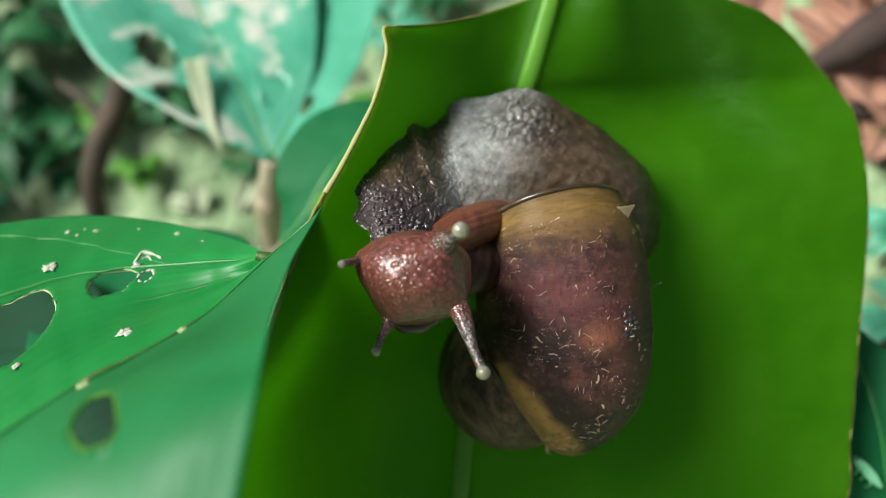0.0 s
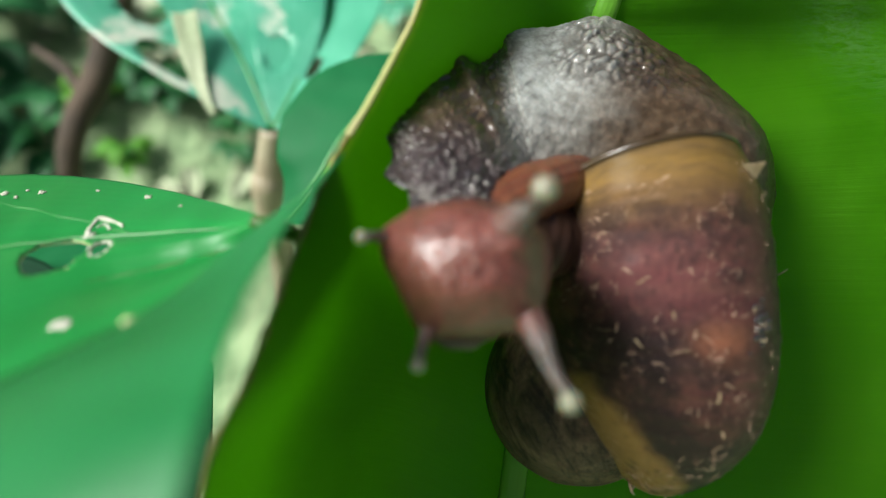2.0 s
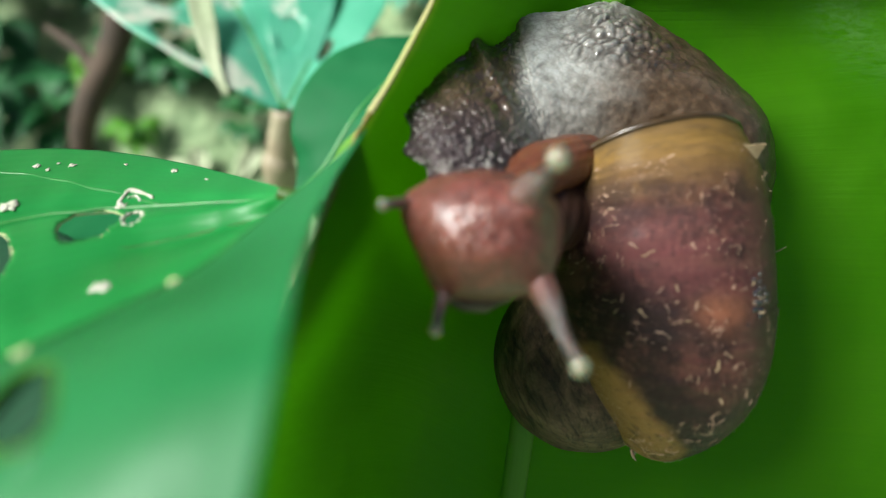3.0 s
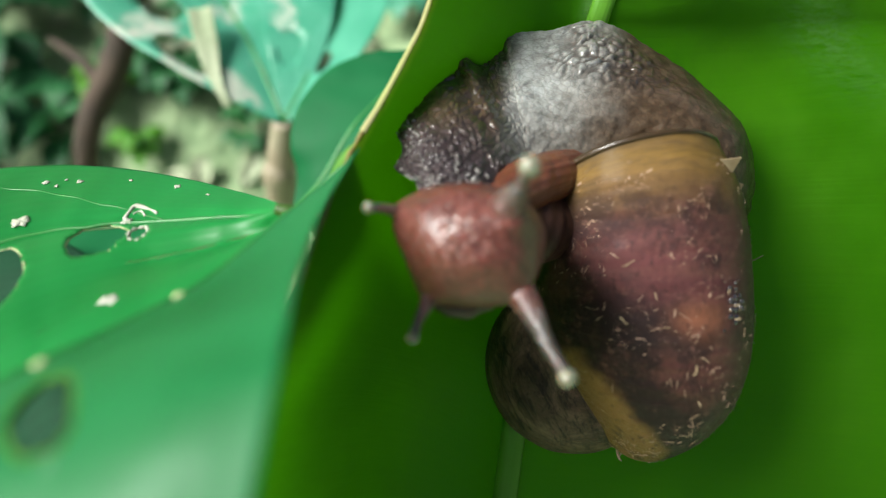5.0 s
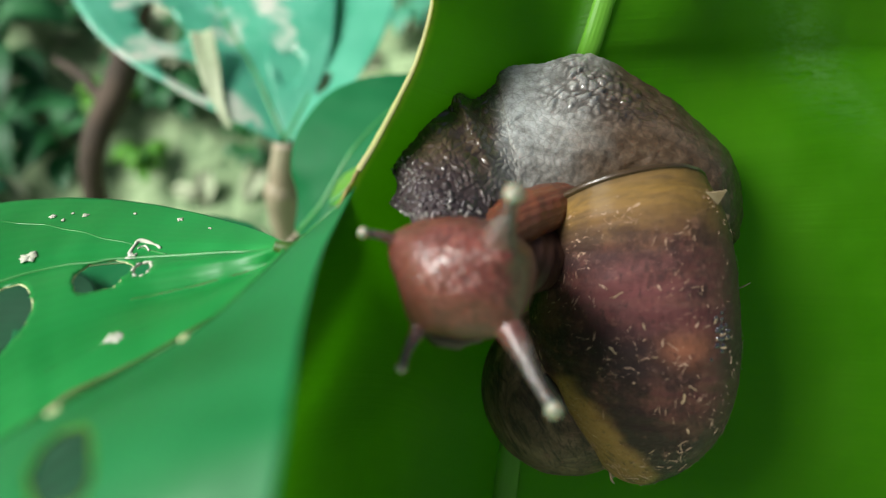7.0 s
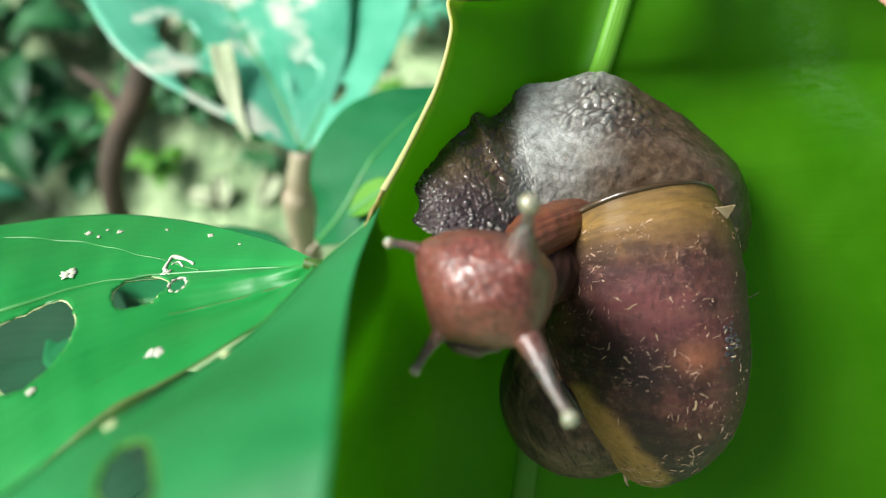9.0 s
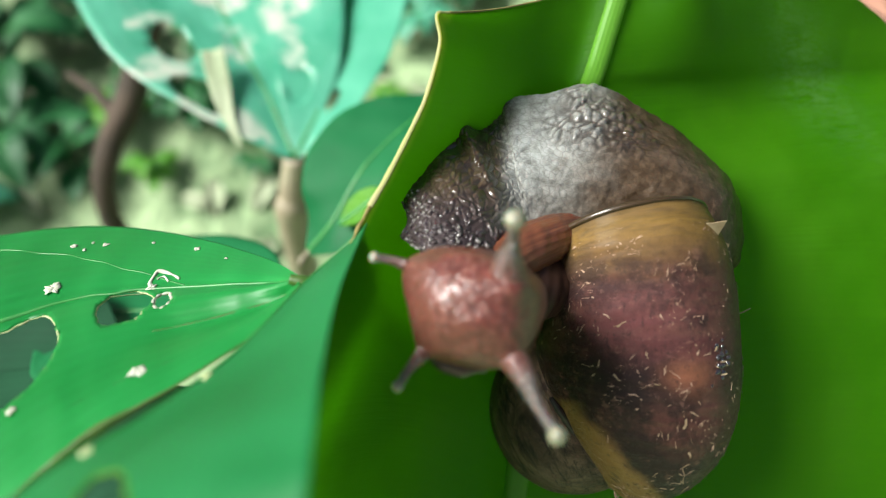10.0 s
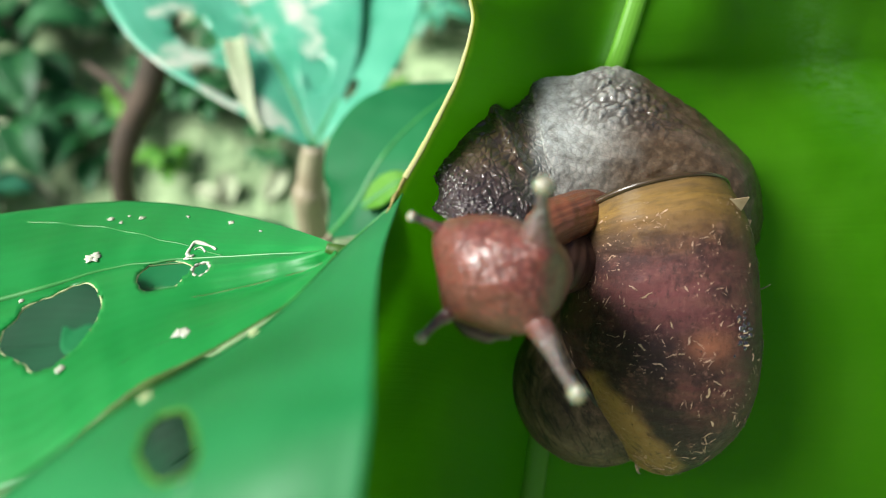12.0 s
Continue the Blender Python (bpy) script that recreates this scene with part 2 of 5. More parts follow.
M_LEAF = leaf_material("broad leaf green", (0.016, 0.088, 0.0), (0.040, 0.138, 0.001), (0.38, 0.86, 0.01), 0.46, 0.34, 190, 0.0008, sheen=0.16, dry=(0.34, 0.34, 0.03), bands="X", streaks=0.4)
M_RIB = leaf_material("pale rib", (0.10, 0.29, 0.02), (0.15, 0.37, 0.045), (0.42, 0.82, 0.12), 0.4, 0.4, 30, 0.0001)
M_MARGIN = plain("dry leaf margin", (0.31, 0.34, 0.10), (0.36, 0.32, 0.16), 0.7, 120, 0.0001)
M_MARGIN_DARK = plain("browned leaf margin", (0.11, 0.075, 0.022), (0.26, 0.22, 0.065), 0.7, 200, 0.0004)
M_PIERCED = leaf_material("glossy weed green", (0.006, 0.15, 0.026), (0.014, 0.27, 0.060), (0.07, 0.72, 0.17), 0.38, 0.35, 46, 0.00006, sheen=0.45, streaks=0.12)
M_LOBE = leaf_material("smooth weed green", (0.006, 0.12, 0.030), (0.018, 0.225, 0.070), (0.06, 0.64, 0.18), 0.44, 0.34, 40, 0.00004, sheen=0.45, streaks=0.12)
M_VEIN = plain("pale vein", (0.012, 0.14, 0.025), (0.035, 0.21, 0.04), 0.4, 120, 0.0002)
M_OLIVE = plain("olive rib", (0.02, 0.07, 0.006), (0.06, 0.11, 0.012), 0.5, 120, 0.0003)
M_SCAR = plain("white papery scar", (0.48, 0.48, 0.41), (0.30, 0.32, 0.22), 0.7, 300, 0.0004)
M_SHELL = shell_material("shell", False)
M_SPIRE = shell_material("worn spire", True)
M_LIP = plain("shell lip", (0.02, 0.012, 0.006), (0.05, 0.028, 0.010), 0.3, 200, 0.0003, spec=0.4, coat=0.5)
M_FLECK = plain("flaked periostracum", (0.50, 0.34, 0.24), (0.20, 0.11, 0.07), 0.55, 400, 0.0003)
M_WET = plain("wet dark shell", (0.012, 0.010, 0.012), (0.03, 0.024, 0.024), 0.12, 300, 0.00003, 0.2, coat=1.0, spec=1.0)
M_PALE = plain("pale torn periostracum", (0.42, 0.32, 0.20), (0.22, 0.14, 0.07), 0.5, 300, 0.0003)
M_FOOT = foot_material("grey-brown foot")
M_HEAD = skin("red-brown head", (0.105, 0.029, 0.020), (0.18, 0.055, 0.041), 900, 0.40, 0.00016, 0.3, 0.22, groove=0.7, film=0.14, bead=(0.33, 0.17, 0.14))
M_NECK = neck_material("folded neck skin")
M_DROP = plain("wet skin bead", (0.10, 0.088, 0.08), (0.20, 0.185, 0.17), 0.14, 300, 0.00003, 0.2, coat=1.0, spec=1.0)
M_RIM = plain("dried gnawed rim", (0.30, 0.38, 0.16), (0.46, 0.46, 0.26), 0.6, 300, 0.0003)
M_MANTLE = plain("shadow-dark mantle", (0.030, 0.014, 0.009), (0.07, 0.030, 0.018), 0.5, 200, 0.0006, spec=0.3)
M_SUTURE = plain("dark suture", (0.010, 0.006, 0.005), (0.03, 0.018, 0.012), 0.6, 300, 0.0003)
M_TENT = skin("tentacle skin", (0.10, 0.080, 0.072), (0.165, 0.138, 0.125), 1300, 0.30, 0.0006, 0.4, 0.35, tip=((0.13, 0.044, 0.033), 0.001, 0.0070))
M_EYE = plain("eye bulb", (0.23, 0.24, 0.17), (0.17, 0.17, 0.12), 0.2, 300, 0.0001, sss=0.4, coat=0.6)
M_MOUTH = plain("dark mouth", (0.02, 0.010, 0.008), (0.05, 0.02, 0.015), 0.4, 200, 0.0006)
M_SOIL = plain("litter soil", (0.03, 0.085, 0.026), (0.42, 0.54, 0.30), 0.9, 26, 0.02, 0.8, fine=120)
M_BEIGE = plain("bleached dead leaf", (0.16, 0.22, 0.105), (0.46, 0.50, 0.34), 0.7, 40, 0.001)
M_DRY = plain("dry leaf", (0.20, 0.085, 0.050), (0.36, 0.19, 0.13), 0.7, 40, 0.001)
M_BARK = plain("brown bark", (0.016, 0.013, 0.008), (0.075, 0.048, 0.030), 0.85, 45, 0.002)
M_TWIG = plain("dark twig", (0.020, 0.012, 0.010), (0.055, 0.030, 0.022), 0.85, 60, 0.001)
M_BUG = plain("pale green insect", (0.12, 0.46, 0.22), (0.26, 0.64, 0.38), 0.4, 400, 0.0002)
M_STALK = plain("pinkish stalk", (0.22, 0.165, 0.11), (0.30, 0.28, 0.19), 0.6, 60, 0.0006)
M_TEAL = leaf_material("dull teal leaf", (0.006, 0.09, 0.03), (0.015, 0.16, 0.055), (0.02, 0.4, 0.1), 0.5, 0.25, 40, 0.0001, sheen=0.12)
# weed green darkened: deep shade is put into this leaf's colour
M_GLOOM = leaf_material("shade-darkened weed leaf", (0.006, 0.030, 0.014), (0.012, 0.060, 0.028), (0.02, 0.2, 0.06), 0.6, 0.1, 40, 0.0001, sheen=0.1)
M_BLUE = leaf_material("bluish weed leaf", (0.045, 0.28, 0.17), (0.14, 0.47, 0.33), (0.04, 0.62, 0.26), 0.32, 0.3, 40, 0.0002, sheen=0.5)
M_GNAWED = leaf_material("gnawed weed leaf", (0.045, 0.28, 0.17), (0.14, 0.47, 0.33), (0.04, 0.62, 0.26), 0.30, 0.3, 40, 0.0002, 0.52, sheen=0.6)
M_DEEP = leaf_material("undergrowth green", (0.008, 0.055, 0.018), (0.03, 0.15, 0.05), (0.05, 0.36, 0.07), 0.45, 0.3, 40, 0.0001)
M_LIME = leaf_material("young leaf green", (0.08, 0.26, 0.02), (0.14, 0.36, 0.04), (0.2, 0.5, 0.05), 0.4, 0.4, 40, 0.0006)


# ---- building helpers ----
ORIGIN = {}


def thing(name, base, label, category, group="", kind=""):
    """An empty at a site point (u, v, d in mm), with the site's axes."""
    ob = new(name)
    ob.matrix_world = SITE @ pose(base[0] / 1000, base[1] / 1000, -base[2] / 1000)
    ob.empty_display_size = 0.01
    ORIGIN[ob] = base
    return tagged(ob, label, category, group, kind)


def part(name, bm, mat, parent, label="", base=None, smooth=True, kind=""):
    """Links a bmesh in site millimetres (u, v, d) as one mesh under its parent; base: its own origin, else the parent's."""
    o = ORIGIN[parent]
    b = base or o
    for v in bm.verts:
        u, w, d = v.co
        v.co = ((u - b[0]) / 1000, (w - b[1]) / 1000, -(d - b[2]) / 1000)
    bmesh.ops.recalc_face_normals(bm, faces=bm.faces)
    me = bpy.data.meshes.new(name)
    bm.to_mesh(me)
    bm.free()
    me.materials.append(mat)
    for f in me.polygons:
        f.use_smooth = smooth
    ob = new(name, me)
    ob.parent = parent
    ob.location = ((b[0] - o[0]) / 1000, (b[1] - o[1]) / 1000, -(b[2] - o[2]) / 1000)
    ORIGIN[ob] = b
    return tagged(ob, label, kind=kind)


def smooth(a, b, x):
    x = min(max((x - a) / (b - a), 0.0), 1.0)
    return x * x * (3 - 2 * x)


def spline(rows, n):
    """n+1 rows on a Catmull-Rom line through the rows."""
    rows = np.array(rows, float)
    p = np.vstack([2 * rows[0] - rows[1], rows, 2 * rows[-1] - rows[-2]])
    out = []
    for i in range(n + 1):
        x = i / n * (len(rows) - 1)
        k = min(int(x), len(rows) - 2)
        t = x - k
        a, b, c, d = p[k:k + 4]
        out.append(0.5 * (2 * b + (c - a) * t + (2 * a - 5 * b + 4 * c - d) * t * t + (3 * b - a - 3 * c + d) * t ** 3))
    return np.array(out)


def grid(rows, closed=False, keep=None):
    """A bmesh of quads through rows of points, with UV (x along the rows, y within one)."""
    bm = bmesh.new()
    uv = bm.loops.layers.uv.new("UVMap")
    vs = [[bm.verts.new(p) for p in r] for r in rows]
    nr, nc = len(vs), len(vs[0])
    for i in range(nr - 1):
        for j in range(nc if closed else nc - 1):
            if keep is not None and not keep(i, j):
                continue
            k = (j + 1) % nc
            f = bm.faces.new((vs[i][j], vs[i][k], vs[i + 1][k], vs[i + 1][j]))
            span = nc if closed else nc - 1
            for loop, (a, b) in zip(f.loops, ((i, j), (i, j + 1), (i + 1, j + 1), (i + 1, j))):
                loop[uv].uv = (a / (nr - 1), b / span)
    loose = [v for v in bm.verts if not v.link_faces]
    bmesh.ops.delete(bm, geom=loose, context="VERTS")
    return bm


def thicken(bm, mm):
    """A second skin mm behind the first, joined along the edges."""
    bmesh.ops.recalc_face_normals(bm, faces=bm.faces)
    bm.normal_update()
    uv = bm.loops.layers.uv.active
    faces, rims = list(bm.faces), [e for e in bm.edges if e.is_boundary]
    back = {v: bm.verts.new(v.co - v.normal * mm) for v in list(bm.verts)}
    for f in faces:
        g = bm.faces.new([back[v] for v in reversed(f.verts)])
        if uv:
            for a, b in zip(g.loops, reversed(f.loops)):
                a[uv].uv = b[uv].uv
    for e in rims:
        a, b = e.verts
        bm.faces.new((a, b, back[b], back[a]))
    return bm


def tube(spine, radii, n=48, around=12, cap=True, wobble=0.0, flat=1.0, ridge=(0, 0.0)):
    """A round tube along spine points with a radius at each."""
    line = spline([(*p, r) for p, r in zip(spine, radii)], n)
    rows = []
    for i, (x, y, z, r) in enumerate(line):
        a, b = line[max(i - 1, 0)], line[min(i + 1, n)]
        t = Vector(b[:3] - a[:3]).normalized()
        e1 = t.cross(Vector((0, 0, 1))) if abs(t.z) < 0.95 else t.cross(Vector((0, 1, 0)))
        e1.normalize()
        e2 = t.cross(e1)
        rows.append([Vector((x, y, z)) + (e1 * math.cos(w) + e2 * math.sin(w) * flat) * r
                     * (1 + wobble * noise.noise(Vector((x, y, z)) * 0.5 + Vector((math.cos(w), math.sin(w), 0))) + ridge[1] * math.sin(ridge[0] * w + 5 * noise.noise(Vector((x * 0.1, math.cos(w), math.sin(w)))))) for w in np.linspace(0, 2 * math.pi, around, endpoint=False)])
    bm = grid(rows, closed=True)
    if cap:
        bm.verts.ensure_lookup_table()
        bmesh.ops.holes_fill(bm, edges=[e for e in bm.edges if e.is_boundary], sides=0)
    return bm



# ---- ground ----
def terrain(x, y):
    """The ground's height: level under the eye, a bank rising behind the plants, higher on the right."""
    s = min(max((y - 0.30) / 0.9, 0), 1)
    r = min(max((x - 0.08) / 0.14, 0), 1)
    bank = 0.25 * s + r * r * (3 - 2 * r) * (0.06 + 0.32 * min(max(y, 0), 0.6))
    fade = min(1, 3.0 / max(3.0, math.hypot(x, y - 0.5)))
    return bank * fade + 0.012 * noise.noise(Vector((x * 7, y * 7, 0))) + 0.006 * noise.noise(Vector((x * 25, y * 25, 3)))


def site_ground(x, y):
    """A place on the ground, in the site's (u, v, d)."""
    p = SITE.inverted() @ Vector((x, y, terrain(x, y) - 0.004)) * 1000
    return (p.x, p.y, -p.z)


def build_ground():
    steps = [-900, -200, -60, -20, -8, -4, -2.4, -1.6] + [round(-1.2 + 0.03 * k, 3) for k in range(81)] + [1.6, 2.4, 4, 8, 20, 60, 200, 900]
    rows = [[(x, y + 0.5, terrain(x, y + 0.5)) for x in steps] for y in steps]
    bm = grid(rows)
    me = bpy.data.meshes.new("ground")
    bmesh.ops.recalc_face_normals(bm, faces=bm.faces)
    bm.to_mesh(me)
    bm.free()
    me.materials.append(M_SOIL)
    for f in me.polygons:
        f.use_smooth = True
    tagged(new("ground", me), "pale greenish forest soil strewn with crumbled litter", "ground", kind="structure")


build_ground()


# ---- the broad leaf ----
# Across each level: left margin, midrib, right margin (u, v, d in mm), from the foot of the blade to its torn top.
LEFT = [(-30, -118, 172), (-41, -80, 155), (-40, -38, 146), (-34, -21, 146), (-31, -11, 150), (-27.6, 3.5, 160.0), (-25.5, 9.9, 166.0), (-22.0, 16.8, 169.0), (-18.1, 24.9, 171.0), (-14.9, 32.5, 173.0), (-12.4, 42.6, 174.0), (-13.0, 48.1, 174.0), (-10.5, 49.2, 176.0)]
RIB = [(-2, -118, 226), (2, -90, 223), (4.7, -63.6, 220), (6.5, -45, 217), (8.3, -30, 215), (10.5, -15, 213), (12.5, 0, 211), (14.5, 12, 210), (16.5, 22, 209), (20.4, 38.4, 208.0), (22.0, 43.8, 206.0), (25.1, 55.0, 204.0), (28.1, 66.0, 202.5)]
RIGHT = [(52, -118, 222), (85, -90, 220), (106.4, -69.4, 214.0), (108.3, -51.1, 213.0), (109.6, -31.3, 212.0), (111.2, -14.8, 212.0), (113.1, 3.2, 213.0), (112.9, 21.3, 214.0), (112.2, 36.4, 218.0), (109.2, 44.1, 222.0), (104.8, 52.6, 226.0), (98.9, 61.7, 229.0), (91.2, 68.1, 230.0)]


def leaf_point(i, q, rows):
    """q from -1 (left margin) through 0 (midrib) to 1 (right margin)."""
    l, r, e = rows[i]
    side = l if q < 0 else e
    t = abs(q)
    p = r + (side - r) * t
    if q < 0:  # the left half lies flat by the midrib and curls up towards its margin
        x = min(max((i / (len(rows) - 1) - 0.2) / 0.25, 0), 1)
        p[2] = r[2] + (side[2] - r[2]) * t ** (3.4 - 1.2 * x * x * (3 - 2 * x))
    else:
        p[2] += math.sin(math.pi * t)
        # the upper part falls away from the rib and nods forward
        x = i / (len(rows) - 1)
        p = p * (1 + smooth(0.60, 0.80, x) * (15 * smooth(0.02, 0.6, t) - 26 * smooth(0.62, 1.1, x) * smooth(0, 0.35, t)) / p[2])
    p = p + np.array((0, 0, -2.0 * math.exp(-(t * 9) ** 2)))
    if q > 0:
        p = p + np.array((0, 5.0 * math.sin(math.pi * t) * (i / (len(rows) - 1)) ** 6, 0))
    ripple = noise.noise(Vector((p[0] * 0.03, p[1] * 0.03, 0))) * 1.2 + noise.noise(Vector((p[0] * 0.12, p[1] * 0.12, 5))) * 0.35
    return p + np.array((0, 0, ripple))


def build_broad_leaf():
    n, half = 130, 60
    rows = list(zip(spline(LEFT, n), spline(RIB, n), spline(RIGHT, n)))
    qs = [math.copysign(1 - (1 - abs(k / half)) ** 1.35, k) for k in range(-half, half + 1)]
    pts = [[leaf_point(i, q, rows) for q in qs] for i in range(n + 1)]
    leaf = thing("broad_leaf", (2, -90, 223), "broad bright green leaf with a torn top and pale midrib", "leaf")
    blade = part("blade", thicken(grid(pts), 0.35), M_LEAF, leaf)
    # the left margin has dried to a pale strip above its kink
    line = [Vector(pts[i][0]) for i in range(0, n + 1)]
    at = blade.data.attributes.new("dry", "FLOAT", "POINT")
    for i, v in enumerate(blade.data.vertices):
        if v.co.x > 0:
            continue
        p = Vector((v.co.x * 1000 + 2, v.co.y * 1000 - 90, -v.co.z * 1000 + 223))
        near = min((p - q).length for q in line[::2])
        width = 2.4 if p.y > 8 else 0.5
        at.data[i].value = max(0.0, min(1.0, (width - near + 0.5 * noise.noise(p * 0.3)) / 1.6))
    # a dusty scuff towards the upper outer margin
    dusty = blade.data.attributes.new("bloom", "FLOAT", "POINT")
    for i, v in enumerate(blade.data.vertices):
        du, dv = v.co.x * 1000 + 2 - 77, v.co.y * 1000 - 90 - 49
        along, over = du * 0.55 - dv * 0.83, du * 0.83 + dv * 0.55
        dusty.data[i].value = 0.25 * math.exp(-(along / 20) ** 2 - (over / 8) ** 2)
    mid = [pts[i][half] for i in range(0, n + 1, 5)]
    part("midrib", tube([m + np.array((0, 0, -0.2)) for m in mid], [2.9 - 0.7 * k / len(mid) for k in range(len(mid))], 100, 10, flat=0.5), M_RIB, leaf, "pale green midrib")
    lo, hi = [pts[i][0] for i in range(0, n + 1, 2)], [pts[i][-1] for i in range(0, n + 1, 2)]
    part("margin", tube(lo[:35], [0.35 + 0.12 * math.sin(k * 2.1) for k in range(35)], 120, 6, wobble=0.5), M_MARGIN_DARK, leaf, "browned edge of the leaf")
    part("margin", tube(lo[34:], [0.56 - 0.36 * k / (len(lo) - 34) + 0.03 * math.sin(k * 1.7) for k in range(len(lo) - 34)], 100, 8, wobble=0.05, flat=0.4), M_MARGIN, leaf, "pale dry edge of the leaf")
    part("margin", tube(hi, [0.36 + 0.05 * math.sin(k * 2.7) for k in range(len(hi))], 220, 6, wobble=0.25), M_MARGIN_DARK, leaf, "thin brown edge of the leaf")
    top = pts[n]
    part("torn_edge", tube(top[::3], [0.26] * len(top[::3]), 120, 6, wobble=0.4), M_MARGIN_DARK, leaf, "brown torn end of the leaf")
    # the stalk runs from the blade's foot to the ground
    foot = np.array(site_ground(0.0, 0.10))
    a = np.array(RIB[0], float)
    part("stalk", tube([a + np.array((0, 4, 0)), a * 0.62 + foot * 0.38 + np.array((0, -6, 0)), foot], [2.8, 4, 5.5], 30, 12), M_RIB, leaf, "thick pale green stalk")


build_broad_leaf()


# ---- the snail ----
# Sections of the body whorl from the lip down: left end, right end (u, v, d), bulge towards the front, its rise, bulge to the rear.
WHORL = [
    ((8.9, 3.6, 190.0), (41.8, 10.3, 190.0), 17, 6.0, 10),
    ((8.3, -1.2, 192.0), (45.9, 3.9, 192.0), 21, 4.5, 14),
    ((8.1, -6.7, 194.0), (48.6, -3.3, 194.0), 23, 2.5, 16),
    ((8.1, -14.3, 195.0), (49.9, -13.6, 195.0), 25, 0.5, 17),
    ((9.1, -22.0, 196.0), (50.2, -23.4, 196.0), 26, -0.8, 17),
    ((11.7, -28.4, 197.0), (49.0, -31.6, 197.0), 25, -1.6, 16),
    ((15.5, -34.9, 198.0), (45.9, -38.4, 198.0), 22, -2.4, 15),
    ((19.9, -40.9, 200.0), (41.1, -44.0, 200.0), 17, -2.6, 12),
    ((23.7, -46.3, 202.0), (35.1, -48.4, 202.0), 10, -2.0, 8),
    ((27.3, -49.4, 203.0), (31.0, -50.1, 203.0), 3, -0.6, 3),
]
# Sections of the foot from the tail round to the neck: outer margin, inner margin (u, v, d) and swell.
FOOT = [
    ((51.8, -3.9, 206.0), (48.2, -1.3, 203.0), 1),
    ((54.5, 1.6, 206.0), (44.0, 1.6, 200.0), 7),
    ((55.2, 8.2, 206.0), (40.8, 7.0, 195.0), 9),
    ((52.1, 19.4, 206.0), (37.5, 11.0, 192.0), 10),
    ((42.4, 28.8, 206.0), (30.4, 12.0, 190.0), 10),
    ((32.0, 35.5, 205.0), (22.1, 10.8, 188.0), 8),
    ((21.3, 40.5, 204.0), (15.3, 9.6, 186.0), 7),
    ((11.2, 38.6, 203.0), (9.9, 8.6, 184.0), 6),
    ((1.9, 36.9, 202.0), (5.2, 7.2, 181.0), 6),
    ((0.6, 33.8, 201.0), (4.4, 6.7, 180.1), 6),
    ((-2.0, 31.7, 200.0), (3.6, 6.3, 179.2), 6.5),
    ((-4.8, 30.5, 198.0), (2.8, 5.8, 178.4), 7),
    ((-8.5, 31.6, 194.0), (2.0, 5.4, 177.5), 7),
    ((-9.9, 27.6, 192.0), (1.2, 4.9, 176.5), 7),
    ((-14.1, 24.2, 188.0), (0.3, 4.4, 175.5), 8),
    ((-17.2, 19.0, 184.0), (-0.6, 3.7, 174.2), 8),
    ((-19.2, 14.4, 180.0), (-1.5, 2.8, 172.7), 8),
    ((-18.4, 9.6, 177.0), (-2.5, 1.8, 171.2), 8),
    ((-19.4, 6.3, 175.0), (-3.3, 0.6, 169.5), 7.5),
    ((-17.3, 4.8, 173.0), (-3.9, -1.5, 167.7), 7),
    ((-15.4, 3.5, 171.0), (-4.5, -3.6, 165.8), 6),
    ((-15.6, 0.5, 170.0), (-5.1, -5.7, 164.0), 5),
]
SNAIL_BASE = (25.6, 3.1, 206.0)
HEAD_AT = (-5.5, -5.0, 160.0)


def whorl_rows(n, around):
    flat = spline([(*a, *b, c, d, e) for a, b, c, d, e in WHORL], n)
    rows = []
    for i, r in enumerate(flat):
        a, b, front, rise, rear = r[:3], r[3:6], r[6], r[7], r[8]
        mid, arm = (a + b) / 2, (b - a) / 2
        ring = []
        for k in range(around):
            w = 2 * math.pi * k / around
            c, s = math.cos(w), math.sin(w)
            c = math.copysign(abs(c) ** 0.9, c)
            p = mid + arm * c + (np.array((0, rise, -front)) * s if s > 0 else np.array((0, 0, -rear)) * s)
            p = p + np.array((0, 0, 1)) * (0.25 * noise.noise(Vector((i * 0.35, c * 2, 0))) + 0.5 * noise.noise(Vector(p) * 0.09))
            ring.append(p)
        rows.append(ring)
    return rows


